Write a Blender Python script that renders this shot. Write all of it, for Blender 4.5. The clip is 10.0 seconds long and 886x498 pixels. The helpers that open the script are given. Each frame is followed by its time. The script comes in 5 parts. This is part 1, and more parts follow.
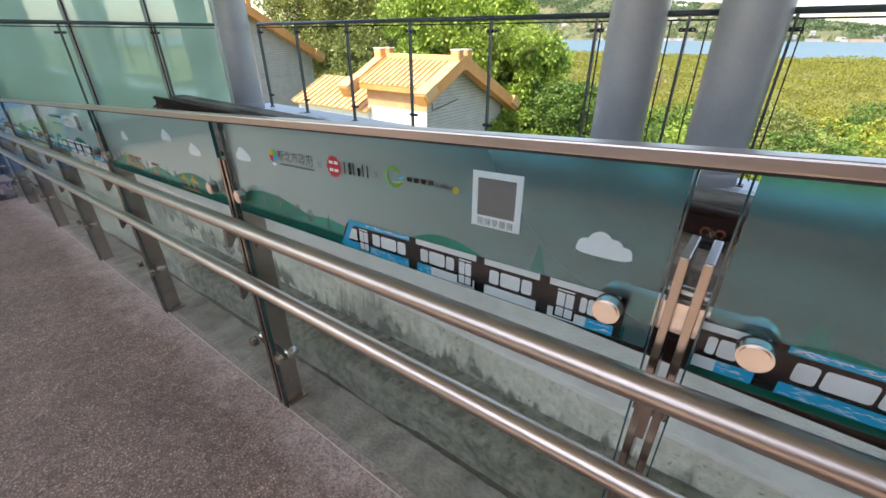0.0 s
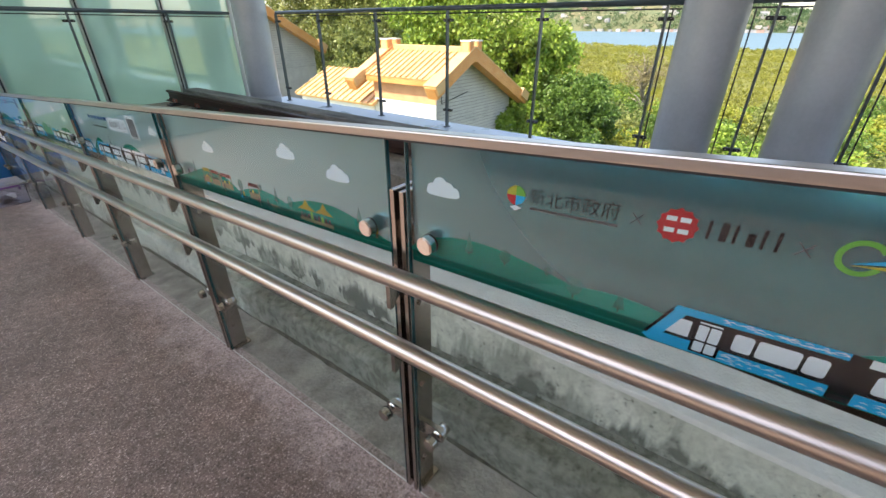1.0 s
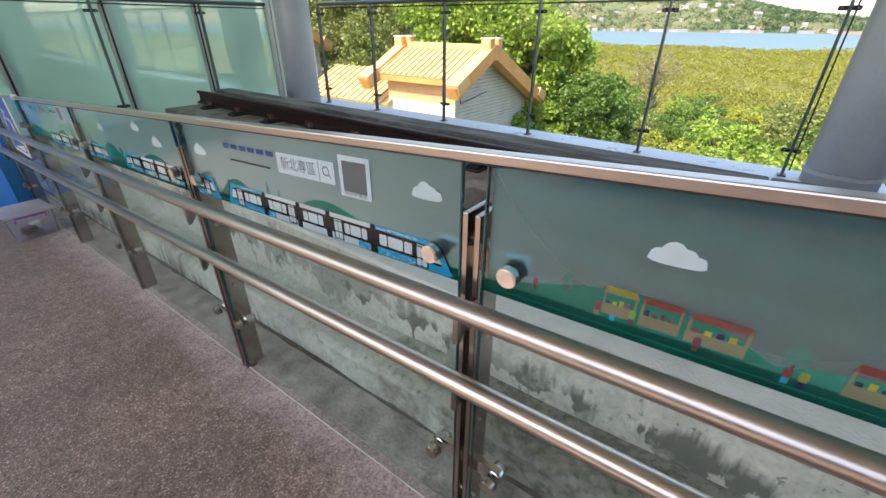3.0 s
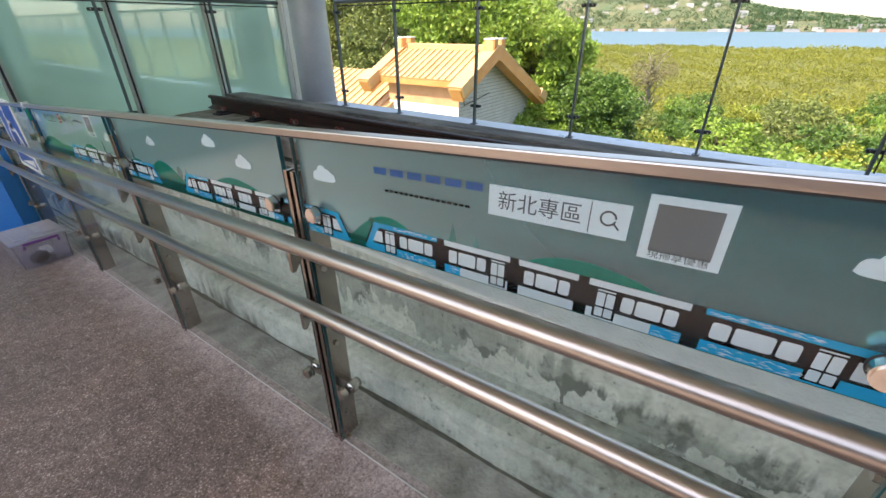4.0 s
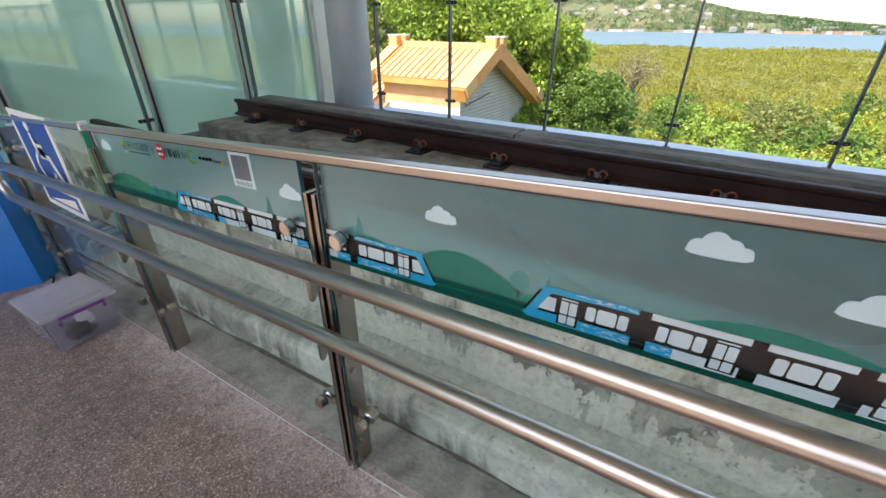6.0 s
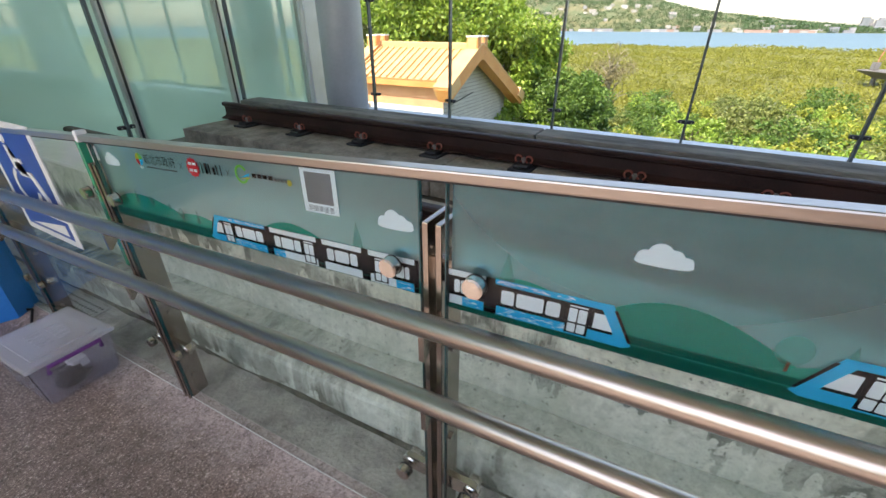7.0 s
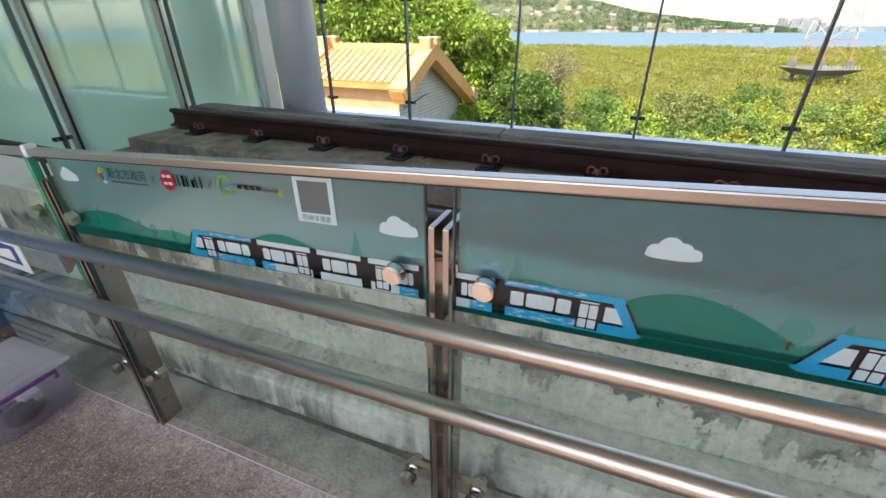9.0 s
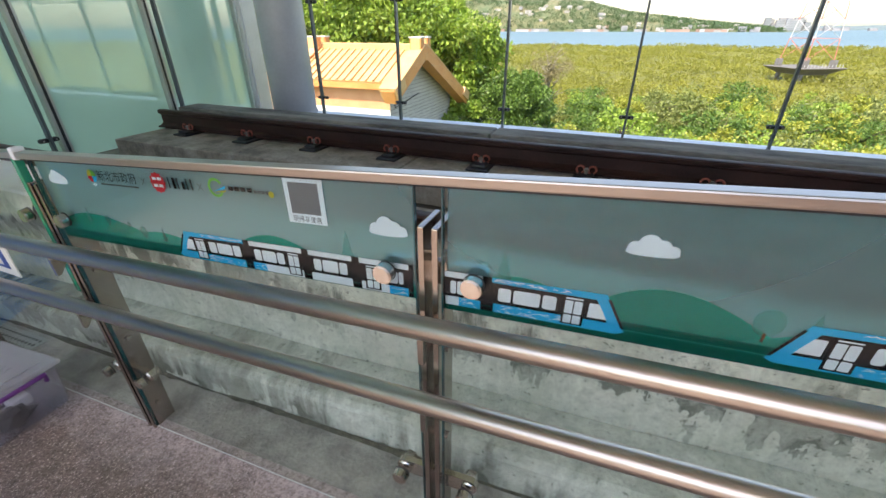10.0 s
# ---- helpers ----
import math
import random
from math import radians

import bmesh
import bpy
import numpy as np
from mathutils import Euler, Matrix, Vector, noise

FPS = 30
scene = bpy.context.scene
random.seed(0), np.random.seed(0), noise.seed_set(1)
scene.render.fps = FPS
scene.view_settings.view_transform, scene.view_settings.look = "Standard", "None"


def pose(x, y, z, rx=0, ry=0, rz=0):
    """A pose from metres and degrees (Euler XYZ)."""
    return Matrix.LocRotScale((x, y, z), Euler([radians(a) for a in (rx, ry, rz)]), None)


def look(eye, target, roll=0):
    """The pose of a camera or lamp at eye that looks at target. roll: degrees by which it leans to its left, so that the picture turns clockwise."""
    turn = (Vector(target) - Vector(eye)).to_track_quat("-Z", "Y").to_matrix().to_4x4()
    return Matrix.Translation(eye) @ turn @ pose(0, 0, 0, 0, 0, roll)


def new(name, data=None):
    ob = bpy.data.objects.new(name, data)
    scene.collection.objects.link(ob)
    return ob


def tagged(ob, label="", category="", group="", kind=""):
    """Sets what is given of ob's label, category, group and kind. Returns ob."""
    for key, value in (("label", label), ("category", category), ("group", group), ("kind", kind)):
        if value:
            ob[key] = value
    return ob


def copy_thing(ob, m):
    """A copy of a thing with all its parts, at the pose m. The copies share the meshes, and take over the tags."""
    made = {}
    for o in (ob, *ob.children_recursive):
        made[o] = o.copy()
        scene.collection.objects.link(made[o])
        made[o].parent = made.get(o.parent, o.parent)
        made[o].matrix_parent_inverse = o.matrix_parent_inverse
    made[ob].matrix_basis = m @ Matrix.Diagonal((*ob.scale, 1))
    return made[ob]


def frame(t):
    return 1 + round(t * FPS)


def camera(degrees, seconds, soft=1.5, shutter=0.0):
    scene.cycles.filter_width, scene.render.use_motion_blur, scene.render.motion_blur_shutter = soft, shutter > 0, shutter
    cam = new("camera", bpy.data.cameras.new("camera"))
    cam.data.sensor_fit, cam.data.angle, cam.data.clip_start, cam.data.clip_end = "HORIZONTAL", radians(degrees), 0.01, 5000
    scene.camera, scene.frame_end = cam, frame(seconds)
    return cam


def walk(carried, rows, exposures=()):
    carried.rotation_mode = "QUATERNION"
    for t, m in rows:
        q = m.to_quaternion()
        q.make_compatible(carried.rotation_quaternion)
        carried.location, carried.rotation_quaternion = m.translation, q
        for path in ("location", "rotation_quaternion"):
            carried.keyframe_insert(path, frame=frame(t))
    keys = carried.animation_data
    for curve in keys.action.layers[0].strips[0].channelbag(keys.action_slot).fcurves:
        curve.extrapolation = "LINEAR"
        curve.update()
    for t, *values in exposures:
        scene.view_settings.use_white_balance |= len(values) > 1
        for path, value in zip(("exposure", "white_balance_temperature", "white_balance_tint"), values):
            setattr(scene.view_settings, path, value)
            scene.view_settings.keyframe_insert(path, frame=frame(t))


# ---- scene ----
cam = camera(94.2, 10.0)
PATH = [
    (0, (0.058, 0.103, 1.435), (-1.032, 1.503, 0.511), 0.0),
    (0.5, (-0.274, 0.055, 1.431), (-1.353, 1.451, 0.488), 0.1),
    (1, (-0.626, 0.065, 1.413), (-1.698, 1.458, 0.459), 0.1),
    (1.5, (-0.969, 0.044, 1.381), (-2.035, 1.439, 0.422), 0.1),
    (2, (-1.319, 0.053, 1.372), (-2.381, 1.449, 0.411), 0.2),
    (2.5, (-1.678, 0.077, 1.36), (-2.735, 1.477, 0.4), 0.3),
    (3, (-2.028, 0.066, 1.341), (-3.079, 1.472, 0.382), 0.4),
    (3.2, (-2.151, 0.061, 1.343), (-3.196, 1.471, 0.384), 0.5),
    (4.3, (-2.899, 0.063, 1.269), (-3.925, 1.492, 0.317), -0.3),
    (4.5, (-3.028, 0.054, 1.282), (-4.04, 1.489, 0.324), 0.3),
    (5, (-3.382, 0.072, 1.246), (-4.371, 1.523, 0.289), 0.3),
    (5.5, (-3.736, 0.077, 1.228), (-4.701, 1.545, 0.272), 0.4),
    (6, (-4.058, 0.059, 1.235), (-4.996, 1.544, 0.278), 0.4),
    (6.2, (-4.161, 0.06, 1.226), (-5.097, 1.552, 0.28), 0.1),
    (7.3, (-4.516, 0.109, 1.181), (-5.342, 1.661, 0.226), 0.1),
    (7.5, (-4.52, 0.105, 1.179), (-5.334, 1.665, 0.229), -0.0),
    (8, (-4.525, 0.097, 1.184), (-5.284, 1.685, 0.234), -0.1),
    (8.5, (-4.536, 0.08, 1.187), (-5.252, 1.688, 0.238), -0.1),
    (9, (-4.544, 0.071, 1.192), (-5.232, 1.691, 0.242), -0.1),
    (9.5, (-4.537, 0.067, 1.196), (-5.206, 1.695, 0.246), -0.1),
    (10, (-4.532, 0.06, 1.199), (-5.187, 1.693, 0.247), -0.1),
]
walk(cam, [(t, look(eye, target, roll)) for t, eye, target, roll in PATH], exposures=((0.0, 1.58, 7200, 16), (1.5, 1.72, 7200, 16), (3.0, 1.68, 7200, 16), (4.5, 1.59, 7200, 16), (10.0, 1.61, 7200, 16)))

# ---- light ----
world = bpy.data.worlds.new("sky")
scene.world = world
world.use_nodes = True
wn = world.node_tree.nodes
sky = wn.new("ShaderNodeTexSky")
sky.sky_type, sky.sun_disc = "NISHITA", False
SUN_EL, SUN_AZ = radians(54), radians(197)   # azimuth clockwise from +y
sky.sun_elevation, sky.sun_rotation = SUN_EL, SUN_AZ
sky.dust_density, sky.air_density = 1.3, 1.0
wn["Background"].inputs["Strength"].default_value = 0.15
world.node_tree.links.new(sky.outputs["Color"], wn["Background"].inputs["Color"])
sun_data = bpy.data.lights.new("sun", "SUN")
sun_data.energy, sun_data.angle, sun_data.color = 3.0, radians(0.6), (1.0, 0.93, 0.82)
sun = new("sun", sun_data)
to_sun = Vector((math.sin(SUN_AZ) * math.cos(SUN_EL), math.cos(SUN_AZ) * math.cos(SUN_EL), math.sin(SUN_EL)))
sun.matrix_world = look(to_sun * 30, (0, 0, 0))

# ---- materials ----
def nodes_of(name):
    m = bpy.data.materials.new(name)
    m.use_nodes = True
    return m, m.node_tree.nodes, m.node_tree.links


def mat(name, a, b=None, rough=0.6, metal=0.0, scale=6.0, fine=60.0, bump=0.0, coat=0.0, per_object=0.0, rough_var=0.1, stretch=(1, 1, 1), spec=0.5):
    """A surface of two tones mixed by coarse and fine noise, with a fine relief."""
    m, n, l = nodes_of(name)
    p = n["Principled BSDF"]
    b = b or tuple(c * 0.8 for c in a)
    tc, mp = n.new("ShaderNodeNewGeometry"), n.new("ShaderNodeMapping")
    mp.inputs["Scale"].default_value = stretch
    l.new(tc.outputs["Position"], mp.inputs["Vector"])
    n1, n2 = n.new("ShaderNodeTexNoise"), n.new("ShaderNodeTexNoise")
    for t, s, d in ((n1, scale, 5), (n2, fine, 3)):
        t.inputs["Scale"].default_value, t.inputs["Detail"].default_value = s, d
        l.new(mp.outputs["Vector"], t.inputs["Vector"])
    add = n.new("ShaderNodeMath")
    add.operation = "MULTIPLY_ADD"
    add.inputs[1].default_value = 0.4
    l.new(n2.outputs["Fac"], add.inputs[0])
    l.new(n1.outputs["Fac"], add.inputs[2])
    ramp = n.new("ShaderNodeValToRGB")
    ramp.color_ramp.elements[0].position, ramp.color_ramp.elements[1].position = 0.5, 0.9
    ramp.color_ramp.elements[0].color, ramp.color_ramp.elements[1].color = (*a, 1), (*b, 1)
    l.new(add.outputs[0], ramp.inputs[0])
    col = ramp.outputs[0]
    if per_object:
        oi, hs = n.new("ShaderNodeObjectInfo"), n.new("ShaderNodeHueSaturation")
        mr = n.new("ShaderNodeMapRange")
        mr.inputs["To Min"].default_value, mr.inputs["To Max"].default_value = 1 - per_object, 1 + per_object
        l.new(oi.outputs["Random"], mr.inputs["Value"])
        l.new(mr.outputs[0], hs.inputs["Value"])
        l.new(col, hs.inputs["Color"])
        col = hs.outputs[0]
    l.new(col, p.inputs["Base Color"])
    rr = n.new("ShaderNodeMapRange")
    rr.inputs["To Min"].default_value, rr.inputs["To Max"].default_value = max(rough - rough_var, 0.02), min(rough + rough_var, 1)
    l.new(n1.outputs["Fac"], rr.inputs["Value"])
    l.new(rr.outputs[0], p.inputs["Roughness"])
    p.inputs["Metallic"].default_value = metal
    p.inputs["Coat Weight"].default_value = coat
    p.inputs["Specular IOR Level"].default_value = spec
    if bump:
        bp = n.new("ShaderNodeBump")
        bp.inputs["Strength"].default_value, bp.inputs["Distance"].default_value = bump, 0.01
        l.new(n2.outputs["Fac"], bp.inputs["Height"])
        l.new(bp.outputs[0], p.inputs["Normal"])
    return m


def gloss_share(n, l, base, grow=0.4, power=5.0):
    """The share of mirror gloss: small face-on, growing towards grazing angles."""
    lw, pw, ma = n.new("ShaderNodeLayerWeight"), n.new("ShaderNodeMath"), n.new("ShaderNodeMath")
    lw.inputs["Blend"].default_value = 0.5
    pw.operation, ma.operation = "POWER", "MULTIPLY_ADD"
    pw.inputs[1].default_value = power
    ma.inputs[1].default_value, ma.inputs[2].default_value = grow, base
    l.new(lw.outputs["Facing"], pw.inputs[0]); l.new(pw.outputs[0], ma.inputs[0])
    return ma.outputs[0]


def clear_glass(name, tint=(0.93, 0.98, 0.96), base=0.03):
    """A thin clear pane: see-through, with mirror gloss that grows towards grazing angles."""
    m, n, l = nodes_of(name)
    n.remove(n["Principled BSDF"])
    tr, gl, mx = n.new("ShaderNodeBsdfTransparent"), n.new("ShaderNodeBsdfGlossy"), n.new("ShaderNodeMixShader")
    tr.inputs["Color"].default_value = (*tint, 1)
    gl.inputs["Roughness"].default_value = 0.015
    l.new(gloss_share(n, l, base), mx.inputs[0]); l.new(tr.outputs[0], mx.inputs[1]); l.new(gl.outputs[0], mx.inputs[2])
    l.new(mx.outputs[0], n["Material Output"].inputs["Surface"])
    return m


def frosted(name, tint, body, share, rough, ior=1.25, gloss=0.02, passing=0.55, sheen=0.03, grow=0.4, power=5.0, coat_tint=(1, 1, 1)):
    """Frosted film or glass: rough see-through mixed with a milky body that light passes."""
    m, n, l = nodes_of(name)
    n.remove(n["Principled BSDF"])
    rf, df, tl = n.new("ShaderNodeBsdfRefraction"), n.new("ShaderNodeBsdfDiffuse"), n.new("ShaderNodeBsdfTranslucent")
    gl = n.new("ShaderNodeBsdfGlossy")
    m1, m2, m3 = (n.new("ShaderNodeMixShader") for _ in range(3))
    rf.inputs["Color"].default_value, rf.inputs["Roughness"].default_value, rf.inputs["IOR"].default_value = (*tint, 1), rough, ior
    geo, nz, rp = n.new("ShaderNodeNewGeometry"), n.new("ShaderNodeTexNoise"), n.new("ShaderNodeValToRGB")
    nz.inputs["Scale"].default_value, nz.inputs["Detail"].default_value = 0.9, 4
    l.new(geo.outputs["Position"], nz.inputs["Vector"]); l.new(nz.outputs["Fac"], rp.inputs[0])
    rp.color_ramp.elements[0].position, rp.color_ramp.elements[1].position = 0.3, 0.7
    rp.color_ramp.elements[0].color, rp.color_ramp.elements[1].color = (*(c * 0.8 for c in body), 1), (*(min(c * 1.15, 1) for c in body), 1)
    l.new(rp.outputs[0], df.inputs["Color"]); l.new(rp.outputs[0], tl.inputs["Color"])
    m1.inputs[0].default_value, m2.inputs[0].default_value = passing, share
    gl.inputs["Roughness"].default_value, gl.inputs["Color"].default_value = sheen, (*coat_tint, 1)
    l.new(df.outputs[0], m1.inputs[1]); l.new(tl.outputs[0], m1.inputs[2])
    l.new(rf.outputs[0], m2.inputs[1]); l.new(m1.outputs[0], m2.inputs[2])
    l.new(gloss_share(n, l, gloss, grow, power), m3.inputs[0]); l.new(m2.outputs[0], m3.inputs[1]); l.new(gl.outputs[0], m3.inputs[2])
    l.new(m3.outputs[0], n["Material Output"].inputs["Surface"])
    return m


def ink(name, colour, see=0.35):
    """Printed translucent ink."""
    m, n, l = nodes_of(name)
    n.remove(n["Principled BSDF"])
    df, tl, tr = n.new("ShaderNodeBsdfDiffuse"), n.new("ShaderNodeBsdfTranslucent"), n.new("ShaderNodeBsdfTransparent")
    m1, m2 = n.new("ShaderNodeMixShader"), n.new("ShaderNodeMixShader")
    df.inputs["Color"].default_value = tl.inputs["Color"].default_value = (*colour, 1)
    m1.inputs[0].default_value, m2.inputs[0].default_value = 0.4, see
    l.new(df.outputs[0], m1.inputs[1]); l.new(tl.outputs[0], m1.inputs[2])
    l.new(m1.outputs[0], m2.inputs[1]); l.new(tr.outputs[0], m2.inputs[2])
    l.new(m2.outputs[0], n["Material Output"].inputs["Surface"])
    return m


def leaf_mat(name, a, b, patch=0.0, patch_scale=0.08):
    """Leaves: colour varies from leaf to leaf (and from patch to patch), and some light passes through."""
    m, n, l = nodes_of(name)
    p = n["Principled BSDF"]
    geo, ramp, tl, mx = n.new("ShaderNodeNewGeometry"), n.new("ShaderNodeValToRGB"), n.new("ShaderNodeBsdfTranslucent"), n.new("ShaderNodeMixShader")
    ramp.color_ramp.elements[0].color, ramp.color_ramp.elements[1].color = (*a, 1), (*b, 1)
    if patch:
        tx, sm = n.new("ShaderNodeTexNoise"), n.new("ShaderNodeMath")
        tx.inputs["Scale"].default_value, tx.inputs["Detail"].default_value = patch_scale, 4
        l.new(geo.outputs["Position"], tx.inputs["Vector"])
        sm.operation, sm.inputs[1].default_value = "MULTIPLY_ADD", patch
        off = n.new("ShaderNodeMath")
        off.operation, off.inputs[1].default_value, off.inputs[2].default_value = "MULTIPLY_ADD", 1.0 - 0.5 * patch, -0.25 * patch
        l.new(geo.outputs["Random Per Island"], off.inputs[0])
        l.new(tx.outputs["Fac"], sm.inputs[0]); l.new(off.outputs[0], sm.inputs[2])
        l.new(sm.outputs[0], ramp.inputs[0])
    else:
        l.new(geo.outputs["Random Per Island"], ramp.inputs[0])
    l.new(ramp.outputs[0], p.inputs["Base Color"]); l.new(ramp.outputs[0], tl.inputs["Color"])
    p.inputs["Roughness"].default_value = 0.5
    mx.inputs[0].default_value = 0.28
    l.new(p.outputs[0], mx.inputs[1]); l.new(tl.outputs[0], mx.inputs[2])
    l.new(mx.outputs[0], n["Material Output"].inputs["Surface"])
    return m


def stained_concrete(name, base, pale, dark, level, soft, moss_from=None):
    """Concrete with runs of damp below a ragged line, blotches, pores and fine grain. level: height of the ragged line."""
    m, n, l = nodes_of(name)
    p = n["Principled BSDF"]
    tc = n.new("ShaderNodeTexCoord")
    def noise_at(scale, detail, sx=1, sz=1):
        mp, t = n.new("ShaderNodeMapping"), n.new("ShaderNodeTexNoise")
        mp.inputs["Scale"].default_value = (sx, 1, sz)
        t.inputs["Scale"].default_value, t.inputs["Detail"].default_value, t.inputs["Roughness"].default_value = scale, detail, 0.6
        l.new(tc.outputs["Object"], mp.inputs["Vector"]); l.new(mp.outputs[0], t.inputs["Vector"])
        return t.outputs["Fac"]
    def math_node(op, a, b, c=None):
        q = n.new("ShaderNodeMath")
        q.operation = op
        for i, v in enumerate((a, b, c)):
            if v is None:
                continue
            if isinstance(v, (int, float)):
                q.inputs[i].default_value = v
            else:
                l.new(v, q.inputs[i])
        return q.outputs[0]
    def mix(f, a, b):
        q = n.new("ShaderNodeMix")
        q.data_type = "RGBA"
        l.new(f, q.inputs[0])
        for i, v in ((6, a), (7, b)):
            if isinstance(v, tuple):
                q.inputs[i].default_value = (*v, 1)
            else:
                l.new(v, q.inputs[i])
        return q.outputs[2]
    def step(v, lo, hi):
        q = n.new("ShaderNodeMapRange")
        q.inputs[1].default_value, q.inputs[2].default_value = lo, hi
        l.new(v, q.inputs[0])
        return q.outputs[0]
    big, mid, fine, runs = noise_at(1.6, 4), noise_at(7, 6), noise_at(90, 3), noise_at(5, 6, 2.2, 0.3)
    col = mix(step(mid, 0.35, 0.68), base, pale)
    mottle = step(noise_at(26, 6), 0.42, 0.66)
    col = mix(math_node("MULTIPLY", mottle, 0.45), col, tuple(c * 0.62 for c in base))
    streak = step(noise_at(34, 4, 1.0, 0.12), 0.52, 0.72)
    col = mix(math_node("MULTIPLY", streak, 0.4), col, tuple(min(c * 1.12, 1) for c in pale))
    grain = step(fine, 0.5, 0.75)
    col = mix(math_node("MULTIPLY", grain, 0.3), col, dark)
    sep = n.new("ShaderNodeSeparateXYZ")
    l.new(tc.outputs["Object"], sep.inputs[0])
    ragged = math_node("MULTIPLY_ADD", math_node("ADD", math_node("MULTIPLY", runs, 1.2), big), -0.45, level + 0.45)
    damp = step(math_node("SUBTRACT", ragged, sep.outputs["Z"]), -soft, soft)
    foot = math_node("MULTIPLY_ADD", math_node("ADD", runs, mid), 0.42, level - 0.56)
    damp = math_node("MULTIPLY", damp, math_node("MULTIPLY_ADD", step(math_node("SUBTRACT", sep.outputs["Z"], foot), -0.006, 0.006), 0.75, 0.25))
    blot = step(math_node("ADD", math_node("MULTIPLY", big, 0.6), math_node("MULTIPLY", mid, 0.5)), 0.525, 0.56)
    col = mix(math_node("MULTIPLY", damp, math_node("MULTIPLY_ADD", blot, 0.38, 0.50)), col, dark)
    if moss_from is not None:
        # black moss covering the stretch beyond moss_from, with a ragged start
        reach = math_node("MULTIPLY_ADD", math_node("ADD", mid, big), 1.6, sep.outputs["X"])
        moss = math_node("MULTIPLY", step(reach, moss_from + 1.4, moss_from + 1.9), math_node("MULTIPLY_ADD", mottle, 0.25, 0.62))
        col = mix(moss, col, dark)
    pores = step(noise_at(52, 2), 0.66, 0.70)
    col = mix(math_node("MULTIPLY", pores, 0.6), col, dark)
    l.new(col, p.inputs["Base Color"])
    p.inputs["Roughness"].default_value = 0.8
    bp = n.new("ShaderNodeBump")
    bp.inputs["Strength"].default_value, bp.inputs["Distance"].default_value = 0.6, 0.005
    l.new(math_node("ADD", fine, mid), bp.inputs["Height"])
    l.new(bp.outputs[0], p.inputs["Normal"])
    return m


def speckled(name):
    """Washed stone: light and dark grit in a pinkish-brown grey bed, with broad worn and dust-toned patches and a light
    strip painted by the glass.
    """
    m, n, l = nodes_of(name)
    p = n["Principled BSDF"]
    geo = n.new("ShaderNodeNewGeometry")
    def noise_tex(scale, detail, rough=0.6):
        t = n.new("ShaderNodeTexNoise")
        t.inputs["Scale"].default_value, t.inputs["Detail"].default_value, t.inputs["Roughness"].default_value = scale, detail, rough
        l.new(geo.outputs["Position"], t.inputs["Vector"])
        return t.outputs["Fac"]
    def ramp(v, stops):
        r = n.new("ShaderNodeValToRGB")
        e = r.color_ramp.elements
        e[0].position, e[0].color = stops[0][0], (*stops[0][1], 1)
        e[1].position, e[1].color = stops[-1][0], (*stops[-1][1], 1)
        for q, c in stops[1:-1]:
            x = e.new(q)
            x.color = (*c, 1)
        l.new(v, r.inputs[0])
        return r.outputs[0]
    def blend(kind, f, x, y):
        q = n.new("ShaderNodeMix")
        q.data_type, q.blend_type = "RGBA", kind
        q.inputs[0].default_value = f
        l.new(x, q.inputs[6]); l.new(y, q.inputs[7])
        return q.outputs[2]
    grit, dust, patch = noise_tex(120, 2, 0.75), noise_tex(24, 5, 0.7), noise_tex(1.7, 5, 0.65)
    bed = ramp(grit, [(0.28, (0.075, 0.058, 0.050)), (0.45, (0.225, 0.178, 0.156)), (0.58, (0.285, 0.230, 0.206)), (0.68, (0.66, 0.58, 0.54))])
    tone = ramp(dust, [(0.3, (0.62, 0.60, 0.60)), (0.7, (1.25, 1.2, 1.2))])
    wear = ramp(patch, [(0.3, (0.72, 0.70, 0.70)), (0.5, (1.0, 0.98, 0.97)), (0.7, (1.28, 1.2, 1.18))])
    col = blend("MULTIPLY", 0.9, blend("MULTIPLY", 1.0, bed, tone), wear)
    # skylit strip at the glass foot painted into the colour as ragged pale dust
    sep, reach, light_strip = n.new("ShaderNodeSeparateXYZ"), n.new("ShaderNodeMapRange"), n.new("ShaderNodeMath")
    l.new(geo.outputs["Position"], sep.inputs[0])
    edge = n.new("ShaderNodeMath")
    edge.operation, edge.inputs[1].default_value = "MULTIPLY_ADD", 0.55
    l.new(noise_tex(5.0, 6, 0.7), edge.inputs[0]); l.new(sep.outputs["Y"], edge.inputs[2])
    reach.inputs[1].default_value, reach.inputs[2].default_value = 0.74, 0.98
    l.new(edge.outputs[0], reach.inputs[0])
    light_strip.operation = "MULTIPLY"
    l.new(reach.outputs[0], light_strip.inputs[0])
    l.new(ramp(noise_tex(60, 4, 0.75), [(0.36, (0.25, 0.25, 0.25)), (0.60, (0.95, 0.95, 0.95))]), light_strip.inputs[1])
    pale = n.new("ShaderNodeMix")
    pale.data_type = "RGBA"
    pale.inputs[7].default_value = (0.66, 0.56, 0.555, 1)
    l.new(light_strip.outputs[0], pale.inputs[0]); l.new(col, pale.inputs[6])
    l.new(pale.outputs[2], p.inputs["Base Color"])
    p.inputs["Roughness"].default_value = 0.5
    bp = n.new("ShaderNodeBump")
    bp.inputs["Strength"].default_value, bp.inputs["Distance"].default_value = 0.6, 0.005
    l.new(grit, bp.inputs["Height"]); l.new(bp.outputs[0], p.inputs["Normal"])
    return m


def brushed(name, colour, rough, axis_scale, metal=1.0):
    return mat(name, colour, tuple(c * 0.8 for c in colour), rough=rough, metal=metal, scale=3.0, fine=160.0, bump=0.03, stretch=axis_scale, rough_var=0.07)


